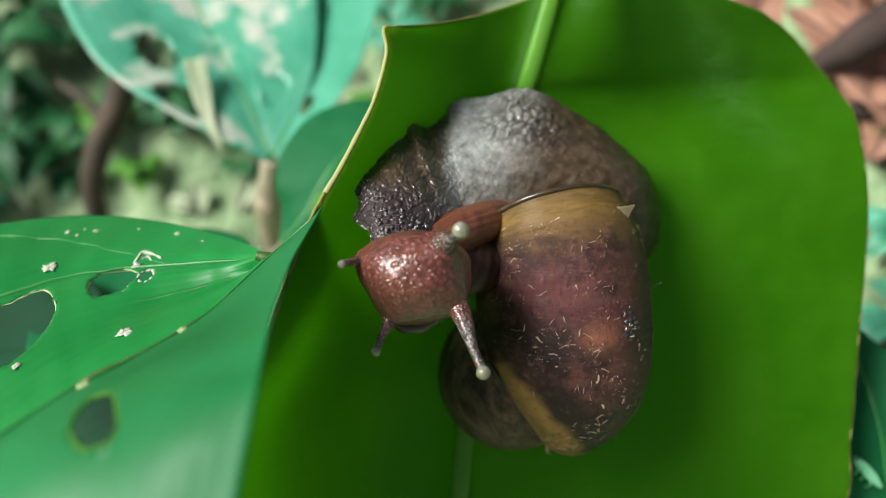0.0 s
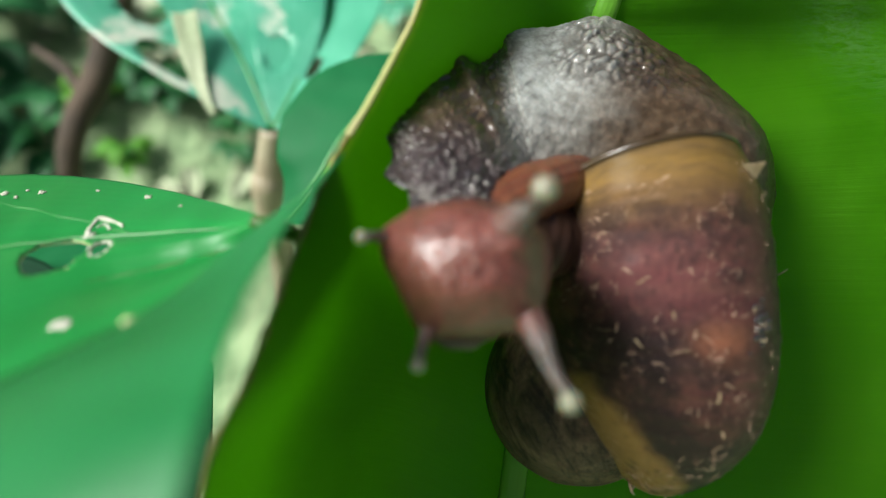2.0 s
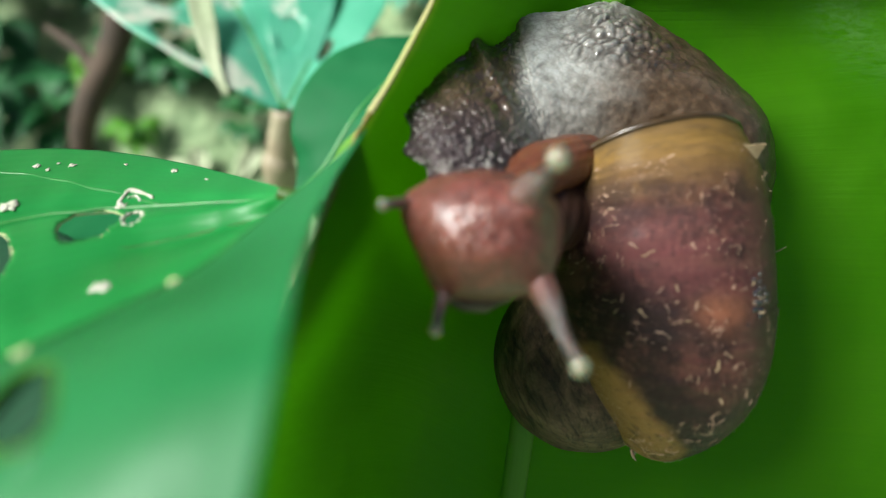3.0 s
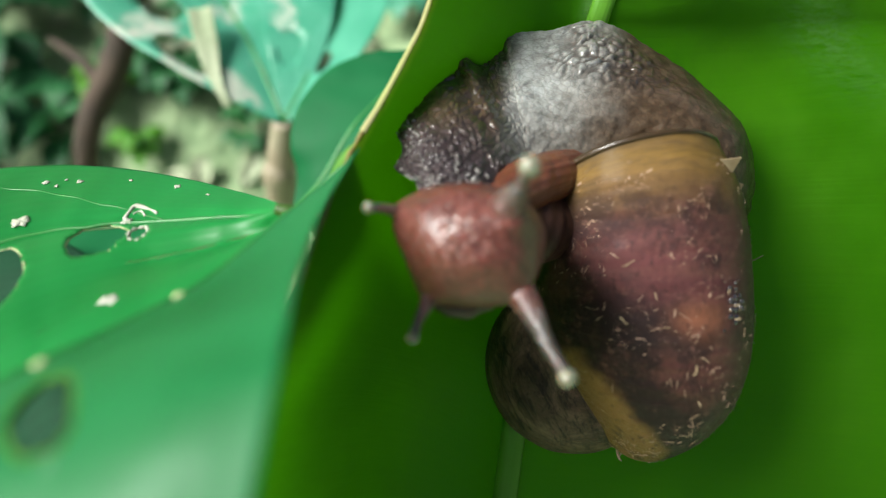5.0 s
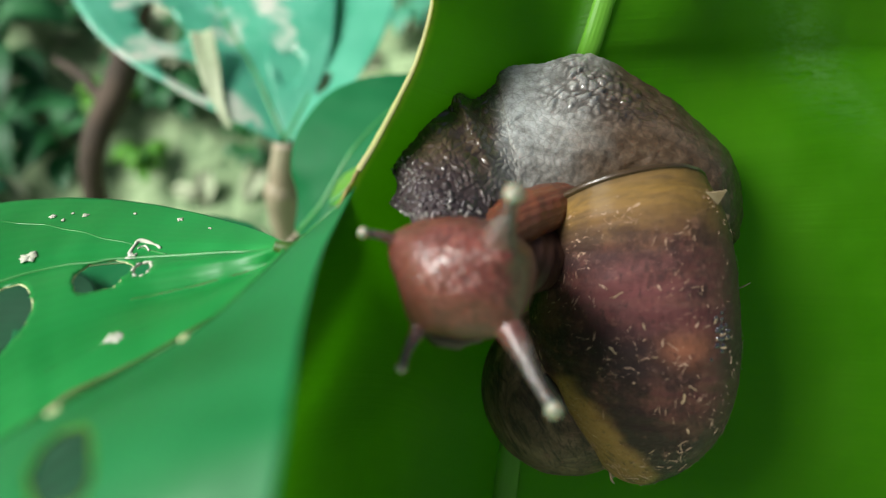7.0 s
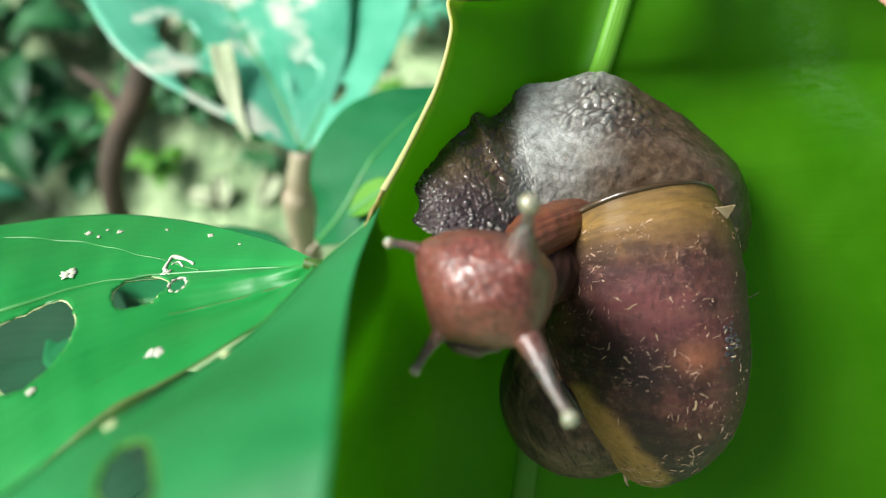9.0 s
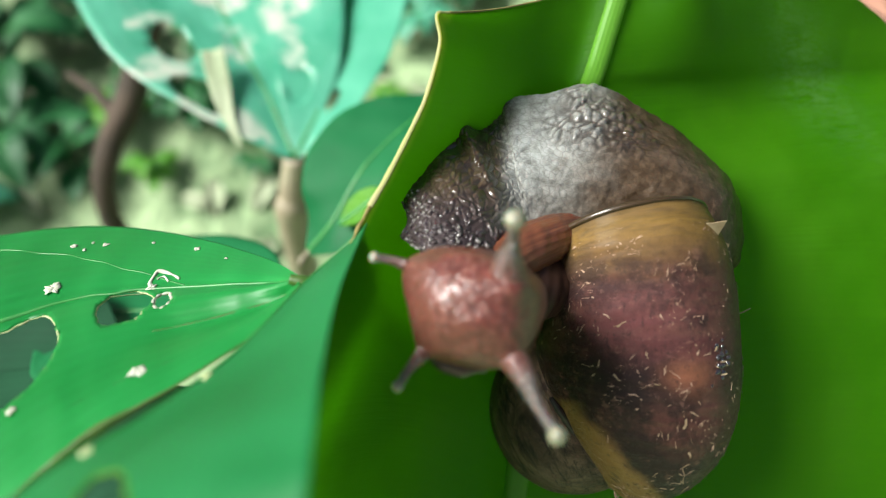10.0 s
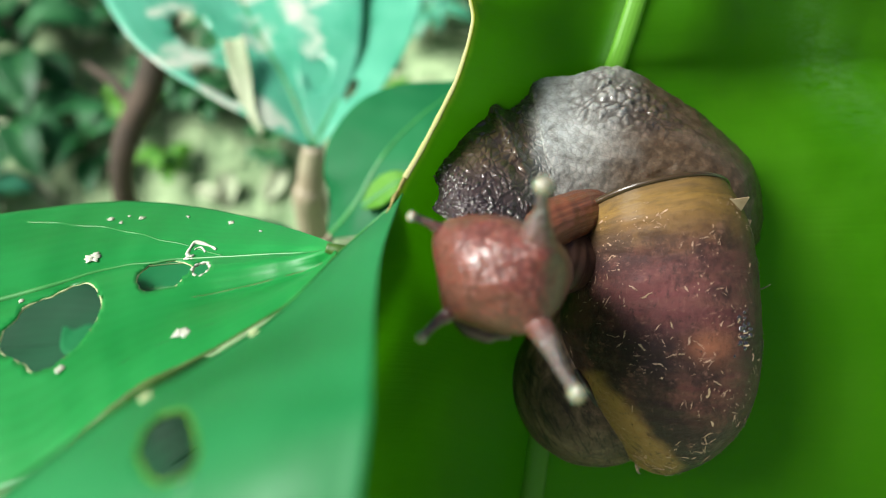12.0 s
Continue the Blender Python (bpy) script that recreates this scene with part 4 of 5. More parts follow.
def rim_line(rows, h, n=40):
    """Points round a hole's edge."""
    out = []
    nr, nc = len(rows), len(rows[0])
    for k in range(n + 1):
        a = 2 * math.pi * k / n
        f = 1 + 0.16 * noise.noise(Vector((math.cos(a) * 1.6, math.sin(a) * 1.6, h[4]))) + 0.08 * noise.noise(Vector((math.cos(a) * 5, math.sin(a) * 5, h[4])))
        i, j = h[0] + h[2] * f * math.cos(a), h[1] + h[3] * f * math.sin(a) + h[5] * h[2] * f * math.cos(a)
        i, j = min(max(i, 0), nr - 1.001), min(max(j, 0), nc - 1.001)
        p, q = int(i), int(j)
        s, t = i - p, j - q
        out.append((rows[p][q] * (1 - t) + rows[p][q + 1] * t) * (1 - s) + (rows[p + 1][q] * (1 - t) + rows[p + 1][q + 1] * t) * s)
    return out


def scar(at, size, seed, tall=0.5):
    """A ragged papery ring round a gnawed spot, thin and uneven."""
    rng = random.Random(seed)
    bm = bmesh.new()
    o = Vector(at)
    n, rings = 44, []
    phase = rng.uniform(0, 6.28)
    for ring in range(2):
        row = []
        for k in range(n):
            a = 2 * math.pi * k / n
            f = 0.75 + 0.55 * noise.noise(Vector((math.cos(a) * 1.7, math.sin(a) * 1.7, seed * 3.7))) + 0.25 * noise.noise(Vector((math.cos(a) * 5, math.sin(a) * 5, seed * 1.3))) + 0.12 * rng.random()
            width = (2.0 if size < 2.1 else 0.22) + 0.3 * max(0, math.sin(a + phase)) + 0.12 * rng.random()
            r = size * (f if ring == 0 else max(0.05, f - width))
            row.append(bm.verts.new(o + Vector((math.cos(a) * r, math.sin(a) * r * tall, -0.1 - 0.15 * rng.random() + math.sin(a) * r * tall * 1.5))))
        rings.append(row)
    for k in range(n):
        m = (k + 1) % n
        bm.faces.new((rings[0][k], rings[0][m], rings[1][m], rings[1][k]))
    return thicken(bm, 0.08)


def far_leaf(parent, spine, widths, normal, mat, label="", holes=(), name="leaf", n=60, half=16, **kw):
    rows = blade_rows(spine, widths, normal, n, half, **kw)
    keep = pierce(rows, holes) if holes else None
    bm = thicken(grid(rows, keep=keep), 0.4)
    ob = part(name, bm, mat, parent, label)
    mid = [r[half] + np.array(Vector(normal).normalized()) * 0.3 for r in rows[::6]]
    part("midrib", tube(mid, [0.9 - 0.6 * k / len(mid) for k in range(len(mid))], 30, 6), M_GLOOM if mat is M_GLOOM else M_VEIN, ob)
    return ob


LOBE_AT = (-37.0, -1.2, 166.0)


def on_rows(rows, p):
    """The grid point that lies on the same bearing as p."""
    u, v = p[0] / p[2], p[1] / p[2]
    return min((q for r in rows for q in r), key=lambda q: (q[0] / q[2] - u) ** 2 + (q[1] / q[2] - v) ** 2)


def build_weed():
    weed = thing("gnawed_weed", (-37.4, -1.8, 166.0), "green weed with glossy leaves gnawed into holes, beside the broad leaf", "weed")
    # the flat leaf: rows run from the hub outwards, upper margin first
    up = spline([(-37.5, -0.8, 168.0), (-47.9, 1.7, 186.0), (-63.6, 5.3, 198.0), (-79.9, 7.8, 204.0), (-94.8, 8.3, 205.0), (-110.9, 6.1, 200.0), (-129.5, 1.5, 190.0), (-144.8, -7.3, 176.0)], 130)
    lo = spline([(-36.6, -2.4, 164.0), (-42.3, -9.7, 158.0), (-53.3, -17.5, 151.0), (-63.4, -23.4, 146.0), (-70.5, -29.0, 141.0), (-80.0, -37.0, 136.0), (-103.0, -42.0, 140.0), (-139.4, -14.1, 168.0)], 130)
    rows = []
    for i in range(131):
        row = []
        for k in range(71):
            t = k / 70
            p = up[i] + (lo[i] - up[i]) * t
            lift = 2.6 * math.sin(math.pi * t) * min(1, i / 25) - 2.0 * math.exp(-((t - 0.42) * 14) ** 2) * min(1, i / 12) * 0.6
            lift += (0.9 * math.exp(-((t - 0.49) / 0.06) ** 2) - 3.0 * math.exp(-((t - 0.68) / 0.11) ** 2)) * min(1, i / 8) * smooth(75, 20, i)
            p = p + np.array((0, 0.35, -0.94)) * lift + np.array((0, 0, 0.7 * noise.noise(Vector(p) * 0.07)))
            p = p + np.array((0, 0.4, -0.9)) * 0.07 * math.sin(i * 0.5 + abs(t - 0.42) * 9)
            row.append(p)
        rows.append(row)
    holes = [(56, 35, 8.0, 6.2, 1.0, 0), (84, 41, 11, 10.5, 4.0, 0), (45.0, 34.6, 2.6, 3.4, 6.0, 0)]
    keep = pierce(rows, holes)
    leaf = part("leaf", thicken(grid(rows, keep=keep), 0.3), M_PIERCED, weed, "glossy green leaf with gnawed holes")
    for h in holes:
        line = rim_line(rows, h)
        thick = 0.34 if h[2] < 4 else 0.17
        part("hole_rim", tube(line, [thick * (1 + 0.3 * math.sin(k * 1.3)) for k in range(len(line))], 80, 6, wobble=0.5), M_SCAR if h[2] < 4 else M_RIM, leaf, "pale dried rim of a gnawed hole")
    mid = [rows[i][29] + np.array((0, 0.2, -0.35)) for i in range(0, 131, 6)]
    part("vein", tube(mid, [0.13 + 0.16 * min(1, k / 6) + 0.5 * smooth(11, 18, k) for k in range(len(mid))], 80, 8, flat=0.6), M_VEIN, leaf)
    part("vein", tube([rows[i][30] + np.array((0, -0.1, -0.12)) for i in range(2, 110, 6)], [0.16] * 18, 80, 6), M_OLIVE, leaf, "dark groove beside the midrib")
    side = [rows[min(130, 40 + i)][int(28 - i * 0.42)] + np.array((0, 0.1, -0.25)) for i in range(0, 60, 6)]
    part("vein", tube(side, [0.2] * len(side), 50, 6), M_VEIN, leaf)
    crease = [rows[i][46] + np.array((0, 0.1, -0.1)) for i in range(2, 50, 5)]
    part("vein", tube(crease, [0.14 + 0.1 * math.sin(k * 0.3) for k in range(len(crease))], 50, 6), M_OLIVE, leaf, "dark crease beside the midrib")
    crease = [rows[i][60] + np.array((0, 0.1, -0.1)) for i in range(2, 70, 6)]
    part("vein", tube(crease, [0.16] * len(crease), 50, 6), M_VEIN, leaf)
    edge = [rows[i][70] + np.array((0, 0.1, -0.3)) for i in range(0, 131, 5)]
    part("olive_rib", tube(edge, [0.10 + 0.10 * min(1, k / 9) + 0.75 * math.exp(-((k - 12) / 2.4) ** 2) for k in range(len(edge))], 100, 8, wobble=0.25, flat=0.6), M_OLIVE, leaf, "olive-brown thickened margin")
    for k, (p, s, tall) in enumerate([((-88.9, -4.6, 182.0), 2.0, 0.5), ((-65.6, -17.1, 165.0), 1.9, 0.5), ((-72.0, -3.9, 188.0), 1.0, 0.8), ((-86.1, 4.2, 199.0), 0.8, 0.6), ((-92.7, 3.8, 198.0), 0.7, 0.6), ((-90.2, 3.0, 198.0), 0.5, 0.6), ((-88.4, 4.6, 198.0), 0.4, 0.6), ((-75.0, 4.6, 198.0), 0.45, 0.6), ((-58.0, 1.8, 194.0), 0.4, 0.6), ((-98.0, -13.0, 172.0), 0.5, 0.8), ((-65.6, 3.5, 199.0), 0.8, 0.6), ((-79.4, -22.0, 150.0), 0.8, 0.8)]):
        part("scar", scar(on_rows(rows, p) + np.array((0, 0.2, -0.5)), s, k, tall), M_SCAR, leaf, "white papery scar")
    for bend, fat in (([(-3.2, -1.1), (-2.4, 0.5), (-1.2, 1.3), (0.4, 1.0), (1.6, 0.7), (3.2, -0.2)], 0.42), ([(-1.4, -0.3), (-0.6, 0.5), (0.3, 0.2), (1.0, -0.4)], 0.22)):
        line = [on_rows(rows, (-69.8 + a, -2.4 + b, 189.0)) + np.array((0.1, 0.2, -0.5)) for a, b in bend]
        part("scar", tube(line, [fat * (0.6 + 0.5 * math.sin(2.3 * k + 0.5) ** 2) for k in range(len(line))], 40, 8, wobble=0.7, flat=0.7), M_SCAR, leaf, "white papery scar")
    # a lower leaf in its shade
    far_leaf(weed, [(-54.7, -9.4, 225.0), (-73.6, -12.6, 240.0), (-94.4, -14.8, 250.0), (-116.6, -16.1, 256.0), (-132.1, -17.1, 258.0)], [1.5, 26, 34, 28, 2], (0.1, 0.8, -0.6), M_TEAL, "green leaf in the shade of the gnawed one", fold=0.1)
    # low leaves added behind the holes, coloured as if in deep shade
    far_leaf(weed, [(-98.0, -27.0, 226.0), (-108.0, -28.0, 232.0), (-123.0, -29.5, 238.0), (-147.8, -32.5, 242.0), (-171.1, -36.4, 246.0)], [1.5, 18, 28, 28, 3], (0.1, 0.7, -0.7), M_GLOOM, "low weed leaf with deep shade in its colour", fold=0.1)
    far_leaf(weed, [(-54.3, -28.1, 200.0), (-66.1, -42.1, 206.0), (-81.5, -53.8, 212.0), (-102.3, -67.7, 218.0), (-132.5, -81.5, 222.0)], [1.5, 19, 34, 36, 3], (0.1, 0.5, -0.85), M_GLOOM, "low weed leaf with deep shade in its colour", fold=0.1)
    # the near lobe, which hangs towards the viewer
    a = spline([(-25.5, 7.6, 165), (-34.5, -0.8, 163), (-39.5, -7.5, 152), (-44.4, -13.0, 144), (-51, -18, 131), (-59.7, -23.6, 119), (-72, -36, 104), (-88, -60, 90)], 110)
    b = spline([(-25.0, 8.9, 165.0), (-25.9, 2.5, 150.0), (-25.9, -2.8, 134.0), (-24.8, -9.7, 116.0), (-23.8, -15.0, 105.0), (-23.6, -21.7, 98.0), (-26, -50, 84)], 110)
    rows = []
    for i in range(111):
        row = []
        for k in range(61):
            t = k / 60
            p = a[i] + (b[i] - a[i]) * t
            p = p + np.array((0, 0.3, -0.9)) * (2.2 * math.sin(math.pi * t) * min(1, i / 30)) + np.array((0, 0, 0.8 * noise.noise(Vector(p) * 0.08)))
            row.append(p)
        rows.append(row)
    holes = [(84.2, 26, 6.2, 5.6, 7.0, 1.11)]
    keep = pierce(rows, holes)
    lobe = part("leaf", thicken(grid(rows, keep=keep), 0.3), M_LOBE, weed, "glossy green leaf hanging forward with one hole", base=LOBE_AT)
    line = rim_line(rows, holes[0])
    part("hole_rim", tube(line, [0.22] * len(line), 60, 6, wobble=0.5), M_LIME, lobe, "pale dried rim of a gnawed hole")
    part("rim", tube([rows[i][0] + np.array((0, 0.1, -0.2)) for i in range(0, 111, 5)], [0.14 + 0.14 * min(1, k / 8) for k in range(23)], 90, 8, wobble=0.2), M_VEIN, lobe, "pale thin leaf edge")
    for k, (i, j, s) in enumerate([(52, 4, 0.8), (73, 3, 0.9)]):
        part("scar", scar(rows[i][j] + np.array((0, 0, -0.4)), s, 20 + k, 0.8), M_RIM, lobe, "white papery scar")
    # hub and the stalk that carries the leaves
    hub = np.array((-36.9, -1.8, 166.0))
    part("hub", tube([hub + (-2, 0.5, 0), hub + (1.5, -0.5, 1), hub + (5, -2, 6)], [0.9, 1.5, 1.2], 20, 10), M_OLIVE, weed)
    foot = np.array(site_ground(-0.02, 0.20))
    part("stalk", tube([hub + (4, -2, 6), hub + (4, -14, 46), hub * 0.4 + foot * 0.6, foot], [1.2, 1.5, 2.0, 2.6], 40, 10), M_STALK, weed, "thin stalk")
    return lobe, leaf


lobe, gnawed_leaf = build_weed()


# ---- undergrowth behind ----
def build_back_weed():
    w = thing("bluish_weed", (-72.0, 38.1, 335.0), "bluish green weed with large gnawed leaves behind the snail", "weed")
    face = (0.1, 0.55, -0.83)
    far_leaf(w, [(-72.0, 37.7, 335.0), (-86.3, 66.1, 345.0), (-106.0, 97.5, 362.0), (-129.0, 141.8, 385.0), (-154.8, 203.2, 410.0)], [3, 34, 52, 50, 4], face, M_GNAWED, "bluish leaf riddled with gnawed gaps", [(13, 9, 3, 2.5, 5.0, 0), (16, 27, 5, 3, 3.0, 0), (27, 24, 4, 2.5, 4.0, 0)], fold=0.2)
    part("torn_strip", thicken(grid(blade_rows([(-105.0, 80.0, 337.0), (-101.0, 66.0, 334.0), (-97.0, 53.0, 331.0), (-91.0, 41.0, 328.0)], [4.5, 4.2, 2.4, 1.0], face, 24, 6, wave=0.2)), 0.3), M_BEIGE, w, "white shredded strip of gnawed leaf")
    far_leaf(w, [(-71.5, 37.7, 335.0), (-62.0, 63.7, 345.0), (-57.8, 98.3, 365.0), (-56.2, 146.4, 390.0), (-53.3, 203.2, 410.0)], [2, 19, 28, 27, 3], (-0.1, 0.5, -0.85), M_BLUE, "smooth bluish green leaf", [(14, 12, 2.5, 2.2, 6.0, 0)], fold=0.22)
    part("stalk", tube([(-72.2, 37.8, 336.0), (-75.7, 22.5, 350.0), (-77.9, 10.6, 365.0), site_ground(-0.085, 0.27)], [4.5, 6, 6.5, 7], 40, 12, wobble=0.1), M_STALK, w, "pinkish pale stalk")


def build_small_weeds():
    w = thing("teal_weed", (-55.2, 2.1, 275.0), "low weed with dull teal leaves and a bright young shoot", "weed")
    far_leaf(w, [(-55.2, 2.1, 275.0), (-46.9, 11.7, 272.0), (-38.3, 27.1, 272.0), (-28.0, 39.1, 275.0), (-12.7, 51.7, 280.0)], [2, 13, 19, 17, 2], (0, 0.6, -0.8), M_TEAL, "dull teal leaf", fold=0.1)
    far_leaf(w, [(-44.0, 10.5, 266.0), (-39.0, 14.2, 264.0), (-33.2, 17.8, 262.0), (-26.7, 19.1, 262.0)], [0.8, 5.0, 4.5, 0.6], (0, 0.6, -0.8), M_LIME, "bright young leaf", name="shoot")
    part("stalk", tube([(-55.2, 2.1, 275.0), (-57.2, -12.1, 290.0), site_ground(-0.05, 0.22)], [1.2, 1.6, 2.2], 30, 8), M_STALK, w, "thin stalk")


def scatter_plant(at, size, mat, seed, label, count=9):
    """A low seedling at a ground place (metres): arching leaves round a short stem."""
    rng = random.Random(seed)
    g = SITE.inverted() @ Vector((at[0], at[1], terrain(*at))) * 1000
    base = (g.x, g.y, -g.z)
    plant = thing("seedling", base, label, "seedling", "low undergrowth")
    up = SITE.to_3x3().inverted() @ Vector((0, 0, 1))
    east = SITE.to_3x3().inverted() @ Vector((1, 0, 0))
    north = SITE.to_3x3().inverted() @ Vector((0, 1, 0))

    def local(x, y, z):
        p = Vector((g.x, g.y, g.z)) + (east * x + north * y + up * z) * size
        return (p.x, p.y, -p.z)

    n = (up.x, up.y, -up.z)
    for k in range(count):
        a = 2 * math.pi * (k / count + 0.08 * rng.random())
        r, h = 0.7 + 0.5 * rng.random(), 0.45 + 0.7 * rng.random()
        c, s = math.cos(a), math.sin(a)
        far_leaf(plant, [local(0.04 * c, 0.04 * s, h * 0.75), local(0.35 * c * r, 0.35 * s * r, h), local(0.7 * c * r, 0.7 * s * r, h * 0.95), local(c * r, s * r, h * 0.7)],
                 [0.02 * size, 0.2 * size, 0.22 * size, 0.01 * size], n, mat, n=20, half=6, fold=0.2)
    part("stem", tube([local(0, 0, -0.05), local(0.02, 0, 0.4), local(0, 0.02, 0.9)], [0.05 * size, 0.04 * size, 0.02 * size], 16, 8), M_TWIG, plant)
    return plant


def dry_leaf(at, size, turn, seed, mat=None, label="curled pinkish brown dead leaf on the ground"):
    rng = random.Random(seed)
    ob = new("dry_leaf")
    ob.matrix_world = pose(at[0], at[1], at[2], rng.uniform(10, 40), rng.uniform(-18, 18), 0) @ pose(0, 0, 0, 0, 0, turn)
    ORIGIN[ob] = (0, 0, 0)
    tagged(ob, label, "dead leaf", "leaf litter")
    rows = blade_rows([(-size, 0, 0), (-size * 0.4, size * 0.05, -size * 0.12), (size * 0.3, 0, -size * 0.1), (size, size * 0.1, 0)], [0.03 * size, 0.42 * size, 0.45 * size, 0.02 * size], (0, 0, -1), 24, 8, fold=0.25, wave=0.12)
    part("blade", thicken(grid(rows), 0.4), mat or M_DRY, ob)
    part("midrib", tube([r[8] + (0, 0, -0.3) for r in rows[::4]], [0.8] * len(rows[::4]), 20, 6), M_TWIG, ob)


def build_twig(points, r, label):
    t = thing("twig", points[0], label, "twig")
    part("stem", tube(points, r, 40, 10, wobble=0.15), M_TWIG, t)
    return t


def build_sapling():
    s = thing("sapling", site_ground(-0.19, 0.30), "rough brown sapling stem standing in the undergrowth", "sapling")
    part("stem", tube([site_ground(-0.19, 0.30), (-184.0, 28.0, 420.0), (-172.0, 80.0, 424.0), (-160.0, 140.0, 430.0)], [6.5, 5.5, 7.5, 6], 40, 14, wobble=0.15), M_BARK, s, "rough brown bark")
    part("branch", tube([(-176.0, 62.0, 422.0), (-190.0, 78.0, 428.0), (-212.0, 92.0, 440.0)], [4.0, 3.0, 1.6], 24, 10, wobble=0.15), M_BARK, s)


build_back_weed()
build_small_weeds()
build_sapling()
for k in range(80):
    rng = random.Random(500 + k)
    x, y = rng.uniform(-0.36, 0.02), rng.uniform(0.33, 0.58)
    dry_leaf((x, y, terrain(x, y) + 0.006), rng.uniform(9, 19), rng.uniform(0, 360), k, M_BEIGE, "bleached greenish beige dead leaf on the ground")
for k in range(78):
    rng = random.Random(200 + k)
    x, y = rng.uniform(0.14, 0.36), rng.uniform(0.28, 0.56)
    dry_leaf((x, y, terrain(x, y) + 0.012), rng.uniform(30, 55), rng.uniform(0, 360), k)
build_twig([(146.2, 66.0, 372.0), (170.7, 84.0, 368.0), (189.4, 94.4, 364.0), (219.1, 112.9, 362.0)], [4, 5, 9, 11], "dark brown fallen twig")
build_twig([(184.5, 63.4, 375.0), (204.6, 65.7, 373.0), (234.4, 70.9, 370.0)], [4, 4.5, 5], "thin dark brown fallen twig")
spots = [(-0.30, 0.40, 52, M_DEEP), (-0.315, 0.46, 56, M_DEEP), (-0.30, 0.51, 52, M_DEEP), (-0.27, 0.54, 46, M_DEEP), (-0.245, 0.49, 34, M_DEEP), (-0.255, 0.39, 34, M_DEEP), (-0.19, 0.43, 26, M_DEEP), (-0.205, 0.39, 20, M_LIME), (-0.17, 0.48, 38, M_DEEP), (-0.33, 0.36, 46, M_BLUE),
         (-0.04, 0.50, 32, M_BLUE), (-0.01, 0.54, 42, M_DEEP), (-0.055, 0.44, 20, M_LIME), (-0.075, 0.37, 28, M_DEEP), (0.205, 0.235, 24, M_BLUE), (0.20, 0.20, 24, M_BLUE), (0.215, 0.165, 28, M_DEEP), (0.235, 0.20, 30, M_DEEP), (0.212, 0.285, 12, M_LIME), (-0.22, 0.445, 30, M_DEEP), (-0.14, 0.40, 22, M_DEEP), (-0.235, 0.425, 26, M_LIME), (-0.155, 0.445, 26, M_DEEP), (-0.12, 0.46, 24, M_LIME), (-0.36, 0.62, 70, M_DEEP), (-0.15, 0.62, 60, M_DEEP), (0.06, 0.62, 60, M_DEEP), (-0.45, 0.5, 70, M_DEEP), (0.36, 0.42, 50, M_DEEP)]
for k, (x, y, s, m) in enumerate(spots):
    words = {M_DEEP: "dark green seedling with arching leaves on the bank", M_BLUE: "bluish green seedling with glossy leaves on the bank", M_LIME: "bright young green seedling among dead leaves"}[m]
    scatter_plant((x, y), s, m, k, words)


def build_leafhopper():
    """A tiny pale insect clinging to the undergrowth, head up."""
    at = np.array((119.2, -62.2, 226.0))
    k = 0.82
    bug = thing("leafhopper", tuple(at), "tiny pale green leafhopper clinging to a dark leaf", "insect")
    far = thing("dark_leaf", tuple(at + (0, 0, 3)), "dark green broad leaf in the undergrowth", "leaf")
    far_leaf(far, [at + (30, -48, 16), at + (12, -16, 5.5), at + (6, 14, 5), at + (2, 40, 16)], [4, 16, 17, 2], (-0.2, 0.3, -0.93), M_TEAL, fold=0.05)
    part("stalk", tube([at + (30, -48, 16), site_ground(0.19, 0.10)], [1.6, 2.4], 20, 8), M_STALK, far)
    axis = np.array((7.5, -8.5, 0.0)) * k
    part("body", tube([at - axis * 0.45, at - axis * 0.2, at + axis * 0.3, at + axis * 0.55], [0.9 * k, 1.5 * k, 1.3 * k, 0.3 * k], 24, 12), M_BUG, bug)
    for s in (-1, 1):
        side = np.array((0.75, 0.66, 0)) * s * 0.7 * k
        part("wing", tube([at - axis * 0.25 + side + (0, 0, -0.9 * k), at + axis * 0.2 + side * 1.2 + (0, 0, -1.2 * k), at + axis * 0.75 + side * 0.4 + (0, 0, -0.5)], [0.5 * k, 1.0 * k, 0.2 * k], 20, 10, flat=0.5), M_BUG, bug, "folded pale wing")
        part("eye", tube([at - axis * 0.47 + side * 0.9 + (0, 0, -0.9 * k), at - axis * 0.40 + side * 0.9 + (0, 0, -0.9 * k)], [0.35 * k, 0.4 * k], 8, 8), M_MOUTH, bug, "dark eye")
        for f in (-0.15, 0.1, 0.4):
            p = at + axis * f
            part("leg", tube([p, p + side * 3 + (0, -0.6, -0.2), p + side * 3.6 + (0.4, -1.6, 2.2)], [0.3 * k, 0.25 * k, 0.15 * k], 12, 6), M_BUG, bug)


build_leafhopper()


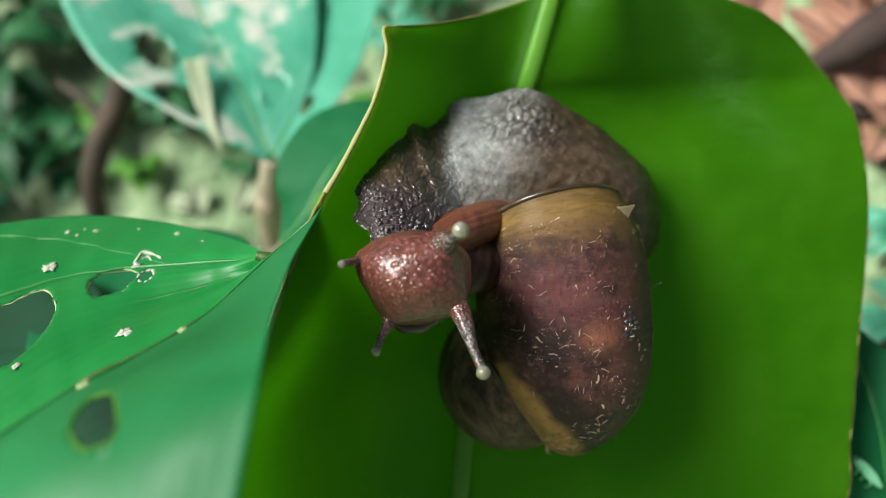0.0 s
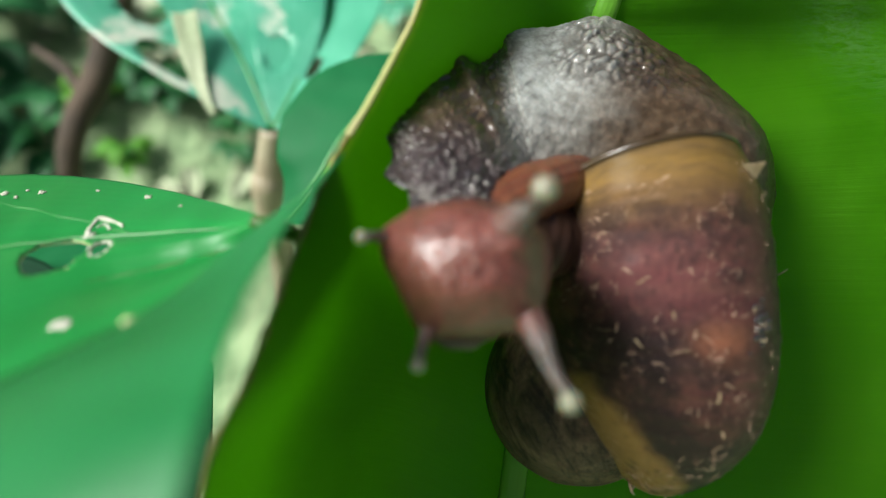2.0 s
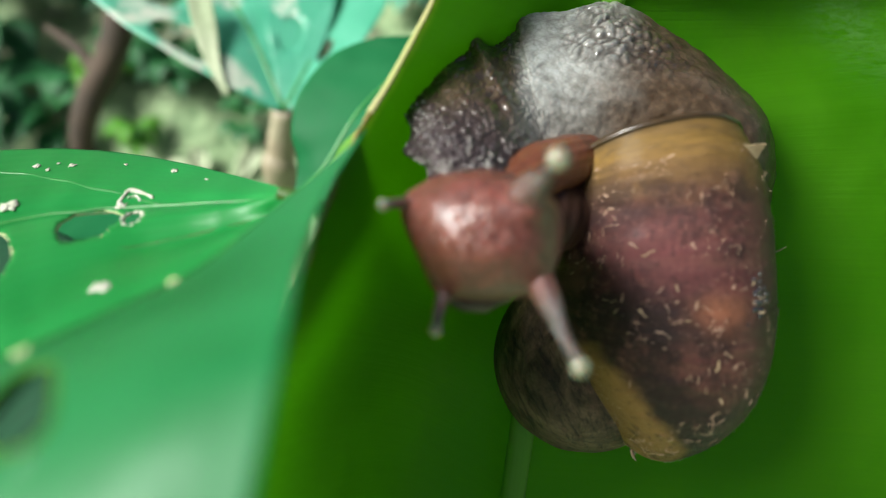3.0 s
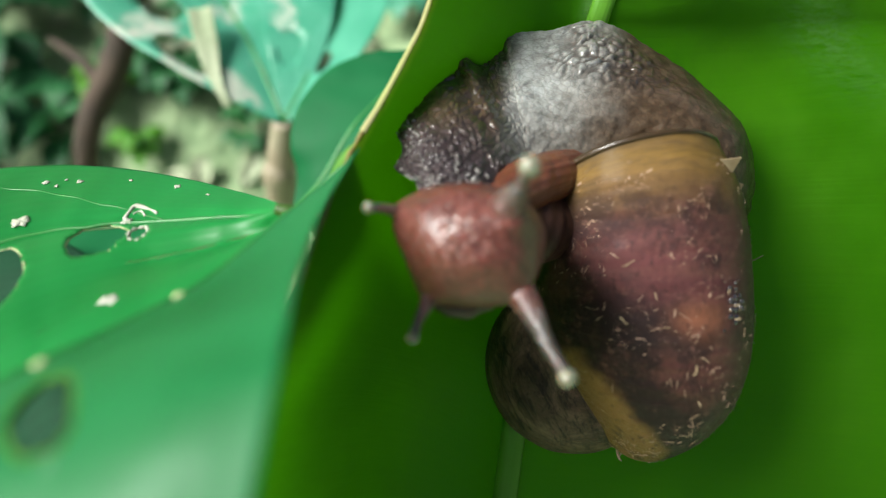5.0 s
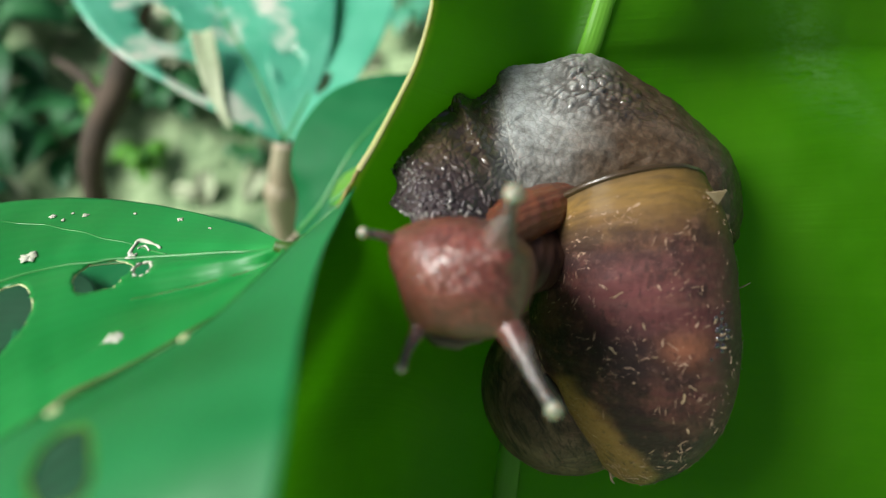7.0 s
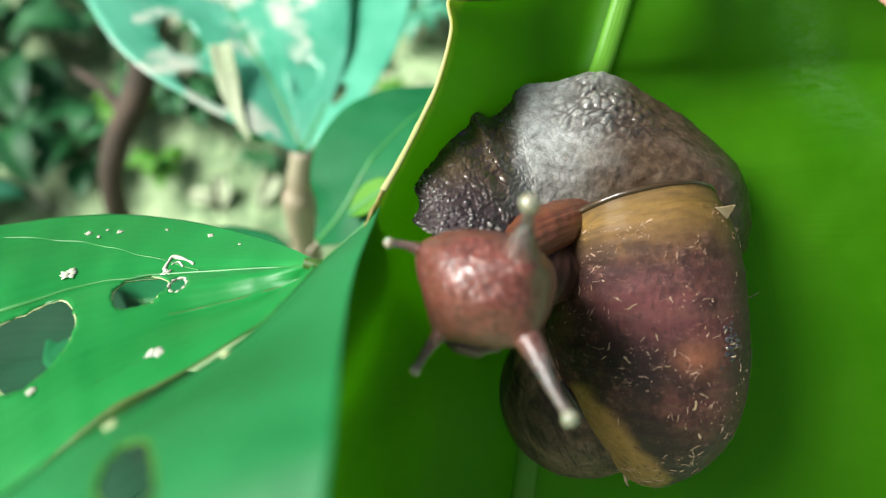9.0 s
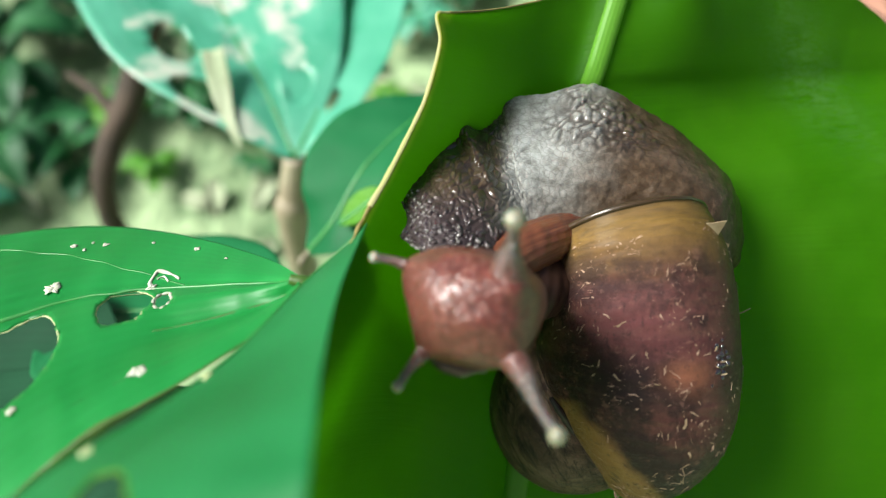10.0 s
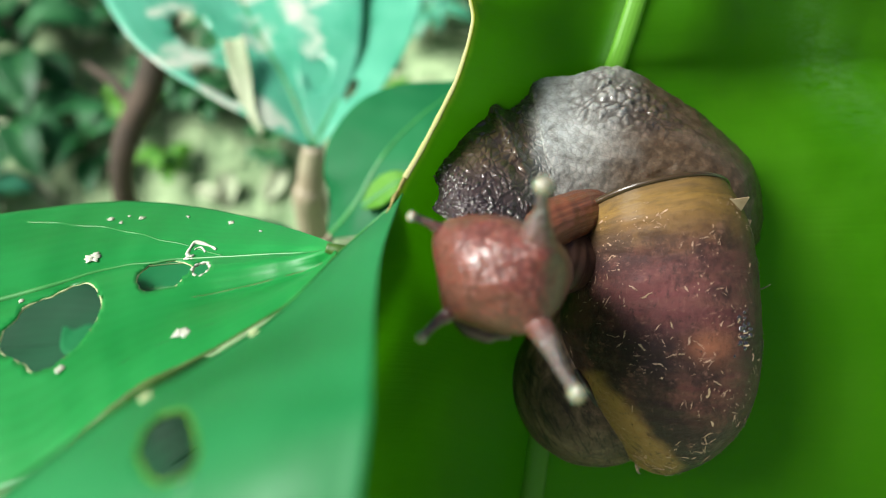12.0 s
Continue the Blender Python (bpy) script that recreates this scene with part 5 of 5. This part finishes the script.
# ---- the living parts ----
HEAD_ROWS = [  # seconds, centre (u, v, d in mm), turn in degrees
    (0, -5.5, -5.0, 160.0, 0, 0, 0),
    (0.5, -5.9, -5.6, 159.0, 2, -1, -1),
    (1, -6.6, -7.2, 157.0, 4, -2, -2),
    (1.5, -6.6, -7.6, 156.0, 4.3, -2.7, -2.7),
    (2, -6.7, -7.2, 155.5, 4.7, -3.3, -3.3),
    (2.5, -6.7, -6.8, 155.0, 5, -4, -4),
    (3, -6.7, -6.7, 154.8, 4.8, -4.3, -4.7),
    (3.5, -6.7, -6.6, 154.5, 4.7, -4.7, -5.3),
    (5.5, -6.7, -6.0, 154.0, 4, -6, -8),
    (6, -6.7, -5.8, 153.5, 3.3, -6.7, -9),
    (6.5, -6.6, -5.6, 153.0, 2.7, -7.3, -10),
    (7, -6.6, -5.3, 152.5, 2, -8, -11),
    (9, -6.5, -4.4, 151.0, 0.4, -9.6, -14.2),
    (9.5, -6.5, -4.3, 150.5, 0, -10, -15),
    (10, -6.4, -4.2, 150.0, 0, -10.4, -15.6),
    (10.5, -6.8, -4.6, 149.5, 0, -10.8, -16.2),
    (11, -7.0, -4.5, 149.0, 0, -11.2, -16.8),
    (11.5, -7.3, -4.5, 148.5, 0, -11.6, -17.4),
    (12, -7.7, -4.5, 148.0, 0, -12, -18),
]
TENTACLE_ROWS = [  # seconds, and the way each tentacle points in the head's own frame
    (0, (0.32, 0.29, 0.90), (0.32, -0.80, 0.50), (-0.57, -0.15, 0.81), (-0.33, -0.82, 0.46)),
    (0.5, (0.33, 0.35, 0.87), (0.34, -0.75, 0.57), (-0.59, -0.11, 0.80), (-0.28, -0.77, 0.57)),
    (1, (0.27, 0.50, 0.82), (0.26, -0.66, 0.70), (-0.67, -0.02, 0.74), (-0.32, -0.74, 0.59)),
    (1.5, (0.32, 0.54, 0.78), (0.27, -0.59, 0.76), (-0.57, 0.04, 0.82), (-0.19, -0.61, 0.77)),
    (2, (0.32, 0.51, 0.80), (0.35, -0.54, 0.76), (-0.55, -0.01, 0.84), (-0.08, -0.54, 0.84)),
    (2.5, (0.31, 0.50, 0.81), (0.37, -0.54, 0.75), (-0.53, -0.02, 0.85), (-0.01, -0.56, 0.83)),
    (3, (0.30, 0.51, 0.81), (0.40, -0.60, 0.70), (-0.57, -0.08, 0.82), (-0.04, -0.66, 0.75)),
    (3.5, (0.28, 0.54, 0.79), (0.44, -0.60, 0.67), (-0.62, -0.06, 0.78), (-0.08, -0.72, 0.69)),
    (5.5, (0.19, 0.64, 0.74), (0.57, -0.66, 0.49), (-0.74, 0.04, 0.67), (-0.16, -0.80, 0.58)),
    (6, (0.18, 0.68, 0.71), (0.59, -0.60, 0.54), (-0.76, 0.08, 0.65), (-0.11, -0.73, 0.67)),
    (6.5, (0.15, 0.67, 0.73), (0.59, -0.63, 0.50), (-0.77, 0.02, 0.64), (-0.10, -0.84, 0.54)),
    (7, (0.12, 0.70, 0.71), (0.61, -0.62, 0.49), (-0.76, 0.02, 0.65), (-0.11, -0.88, 0.47)),
    (9, (-0.01, 0.74, 0.67), (0.64, -0.61, 0.47), (-0.88, -0.06, 0.48), (-0.28, -0.94, 0.22)),
    (9.5, (-0.03, 0.76, 0.64), (0.66, -0.55, 0.50), (-0.86, -0.04, 0.51), (-0.28, -0.92, 0.28)),
    (10, (-0.06, 0.77, 0.64), (0.65, -0.51, 0.57), (-0.92, -0.06, 0.39), (-0.25, -0.85, 0.46)),
    (10.5, (-0.08, 0.73, 0.68), (0.65, -0.51, 0.56), (-0.84, -0.11, 0.52), (-0.26, -0.91, 0.31)),
    (11, (-0.09, 0.77, 0.63), (0.65, -0.45, 0.61), (-0.86, -0.04, 0.52), (-0.22, -0.76, 0.61)),
    (11.5, (-0.10, 0.74, 0.66), (0.61, -0.48, 0.64), (-0.87, 0.00, 0.49), (-0.31, -0.76, 0.57)),
    (12, (-0.09, 0.75, 0.65), (0.63, -0.46, 0.63), (-0.77, 0.05, 0.64), (-0.29, -0.69, 0.67)),
]
LOBE_ROWS = [(0, 0.0), (0.5, -0.3), (1, -5.7), (1.5, -3.6), (2, -2.6), (2.5, -1.5), (3, -1.3), (3.5, -2.0), (5.5, -0.5), (6.5, 0.0), (12, 0.0)]  # seconds, swing in degrees


LEAF_ROWS = [(0, 0.0), (0.5, 0.0), (1, -7.0), (1.5, -1.2), (2, 0.0), (12, 0.0)]  # seconds, swing in degrees about the hub


def motions():
    walk(gnawed_leaf, [(t, pose(0, 0, 0, 0, 0, swing)) for t, swing in LEAF_ROWS])
    weed = ORIGIN[lobe.parent]
    at = ((LOBE_AT[0] - weed[0]) / 1000, (LOBE_AT[1] - weed[1]) / 1000, -(LOBE_AT[2] - weed[2]) / 1000)
    walk(lobe, [(t, pose(*at, 0, swing, 0)) for t, swing in LOBE_ROWS])
    rows = []
    for t, u, v, d, rx, ry, rz in HEAD_ROWS:
        rows.append((t, pose((u - SNAIL_BASE[0]) / 1000, (v - SNAIL_BASE[1]) / 1000, -(d - SNAIL_BASE[2]) / 1000, rx, ry, rz)))
    walk(head, rows)
    for k, ob in enumerate(tentacles):
        b = TENTACLES[k][1]
        walk(ob, [(r[0], Matrix.Translation((b[0] / 1000, b[1] / 1000, -b[2] / 1000)) @ Vector(r[k + 1]).to_track_quat("Z", "Y").to_matrix().to_4x4()) for r in TENTACLE_ROWS])


motions()
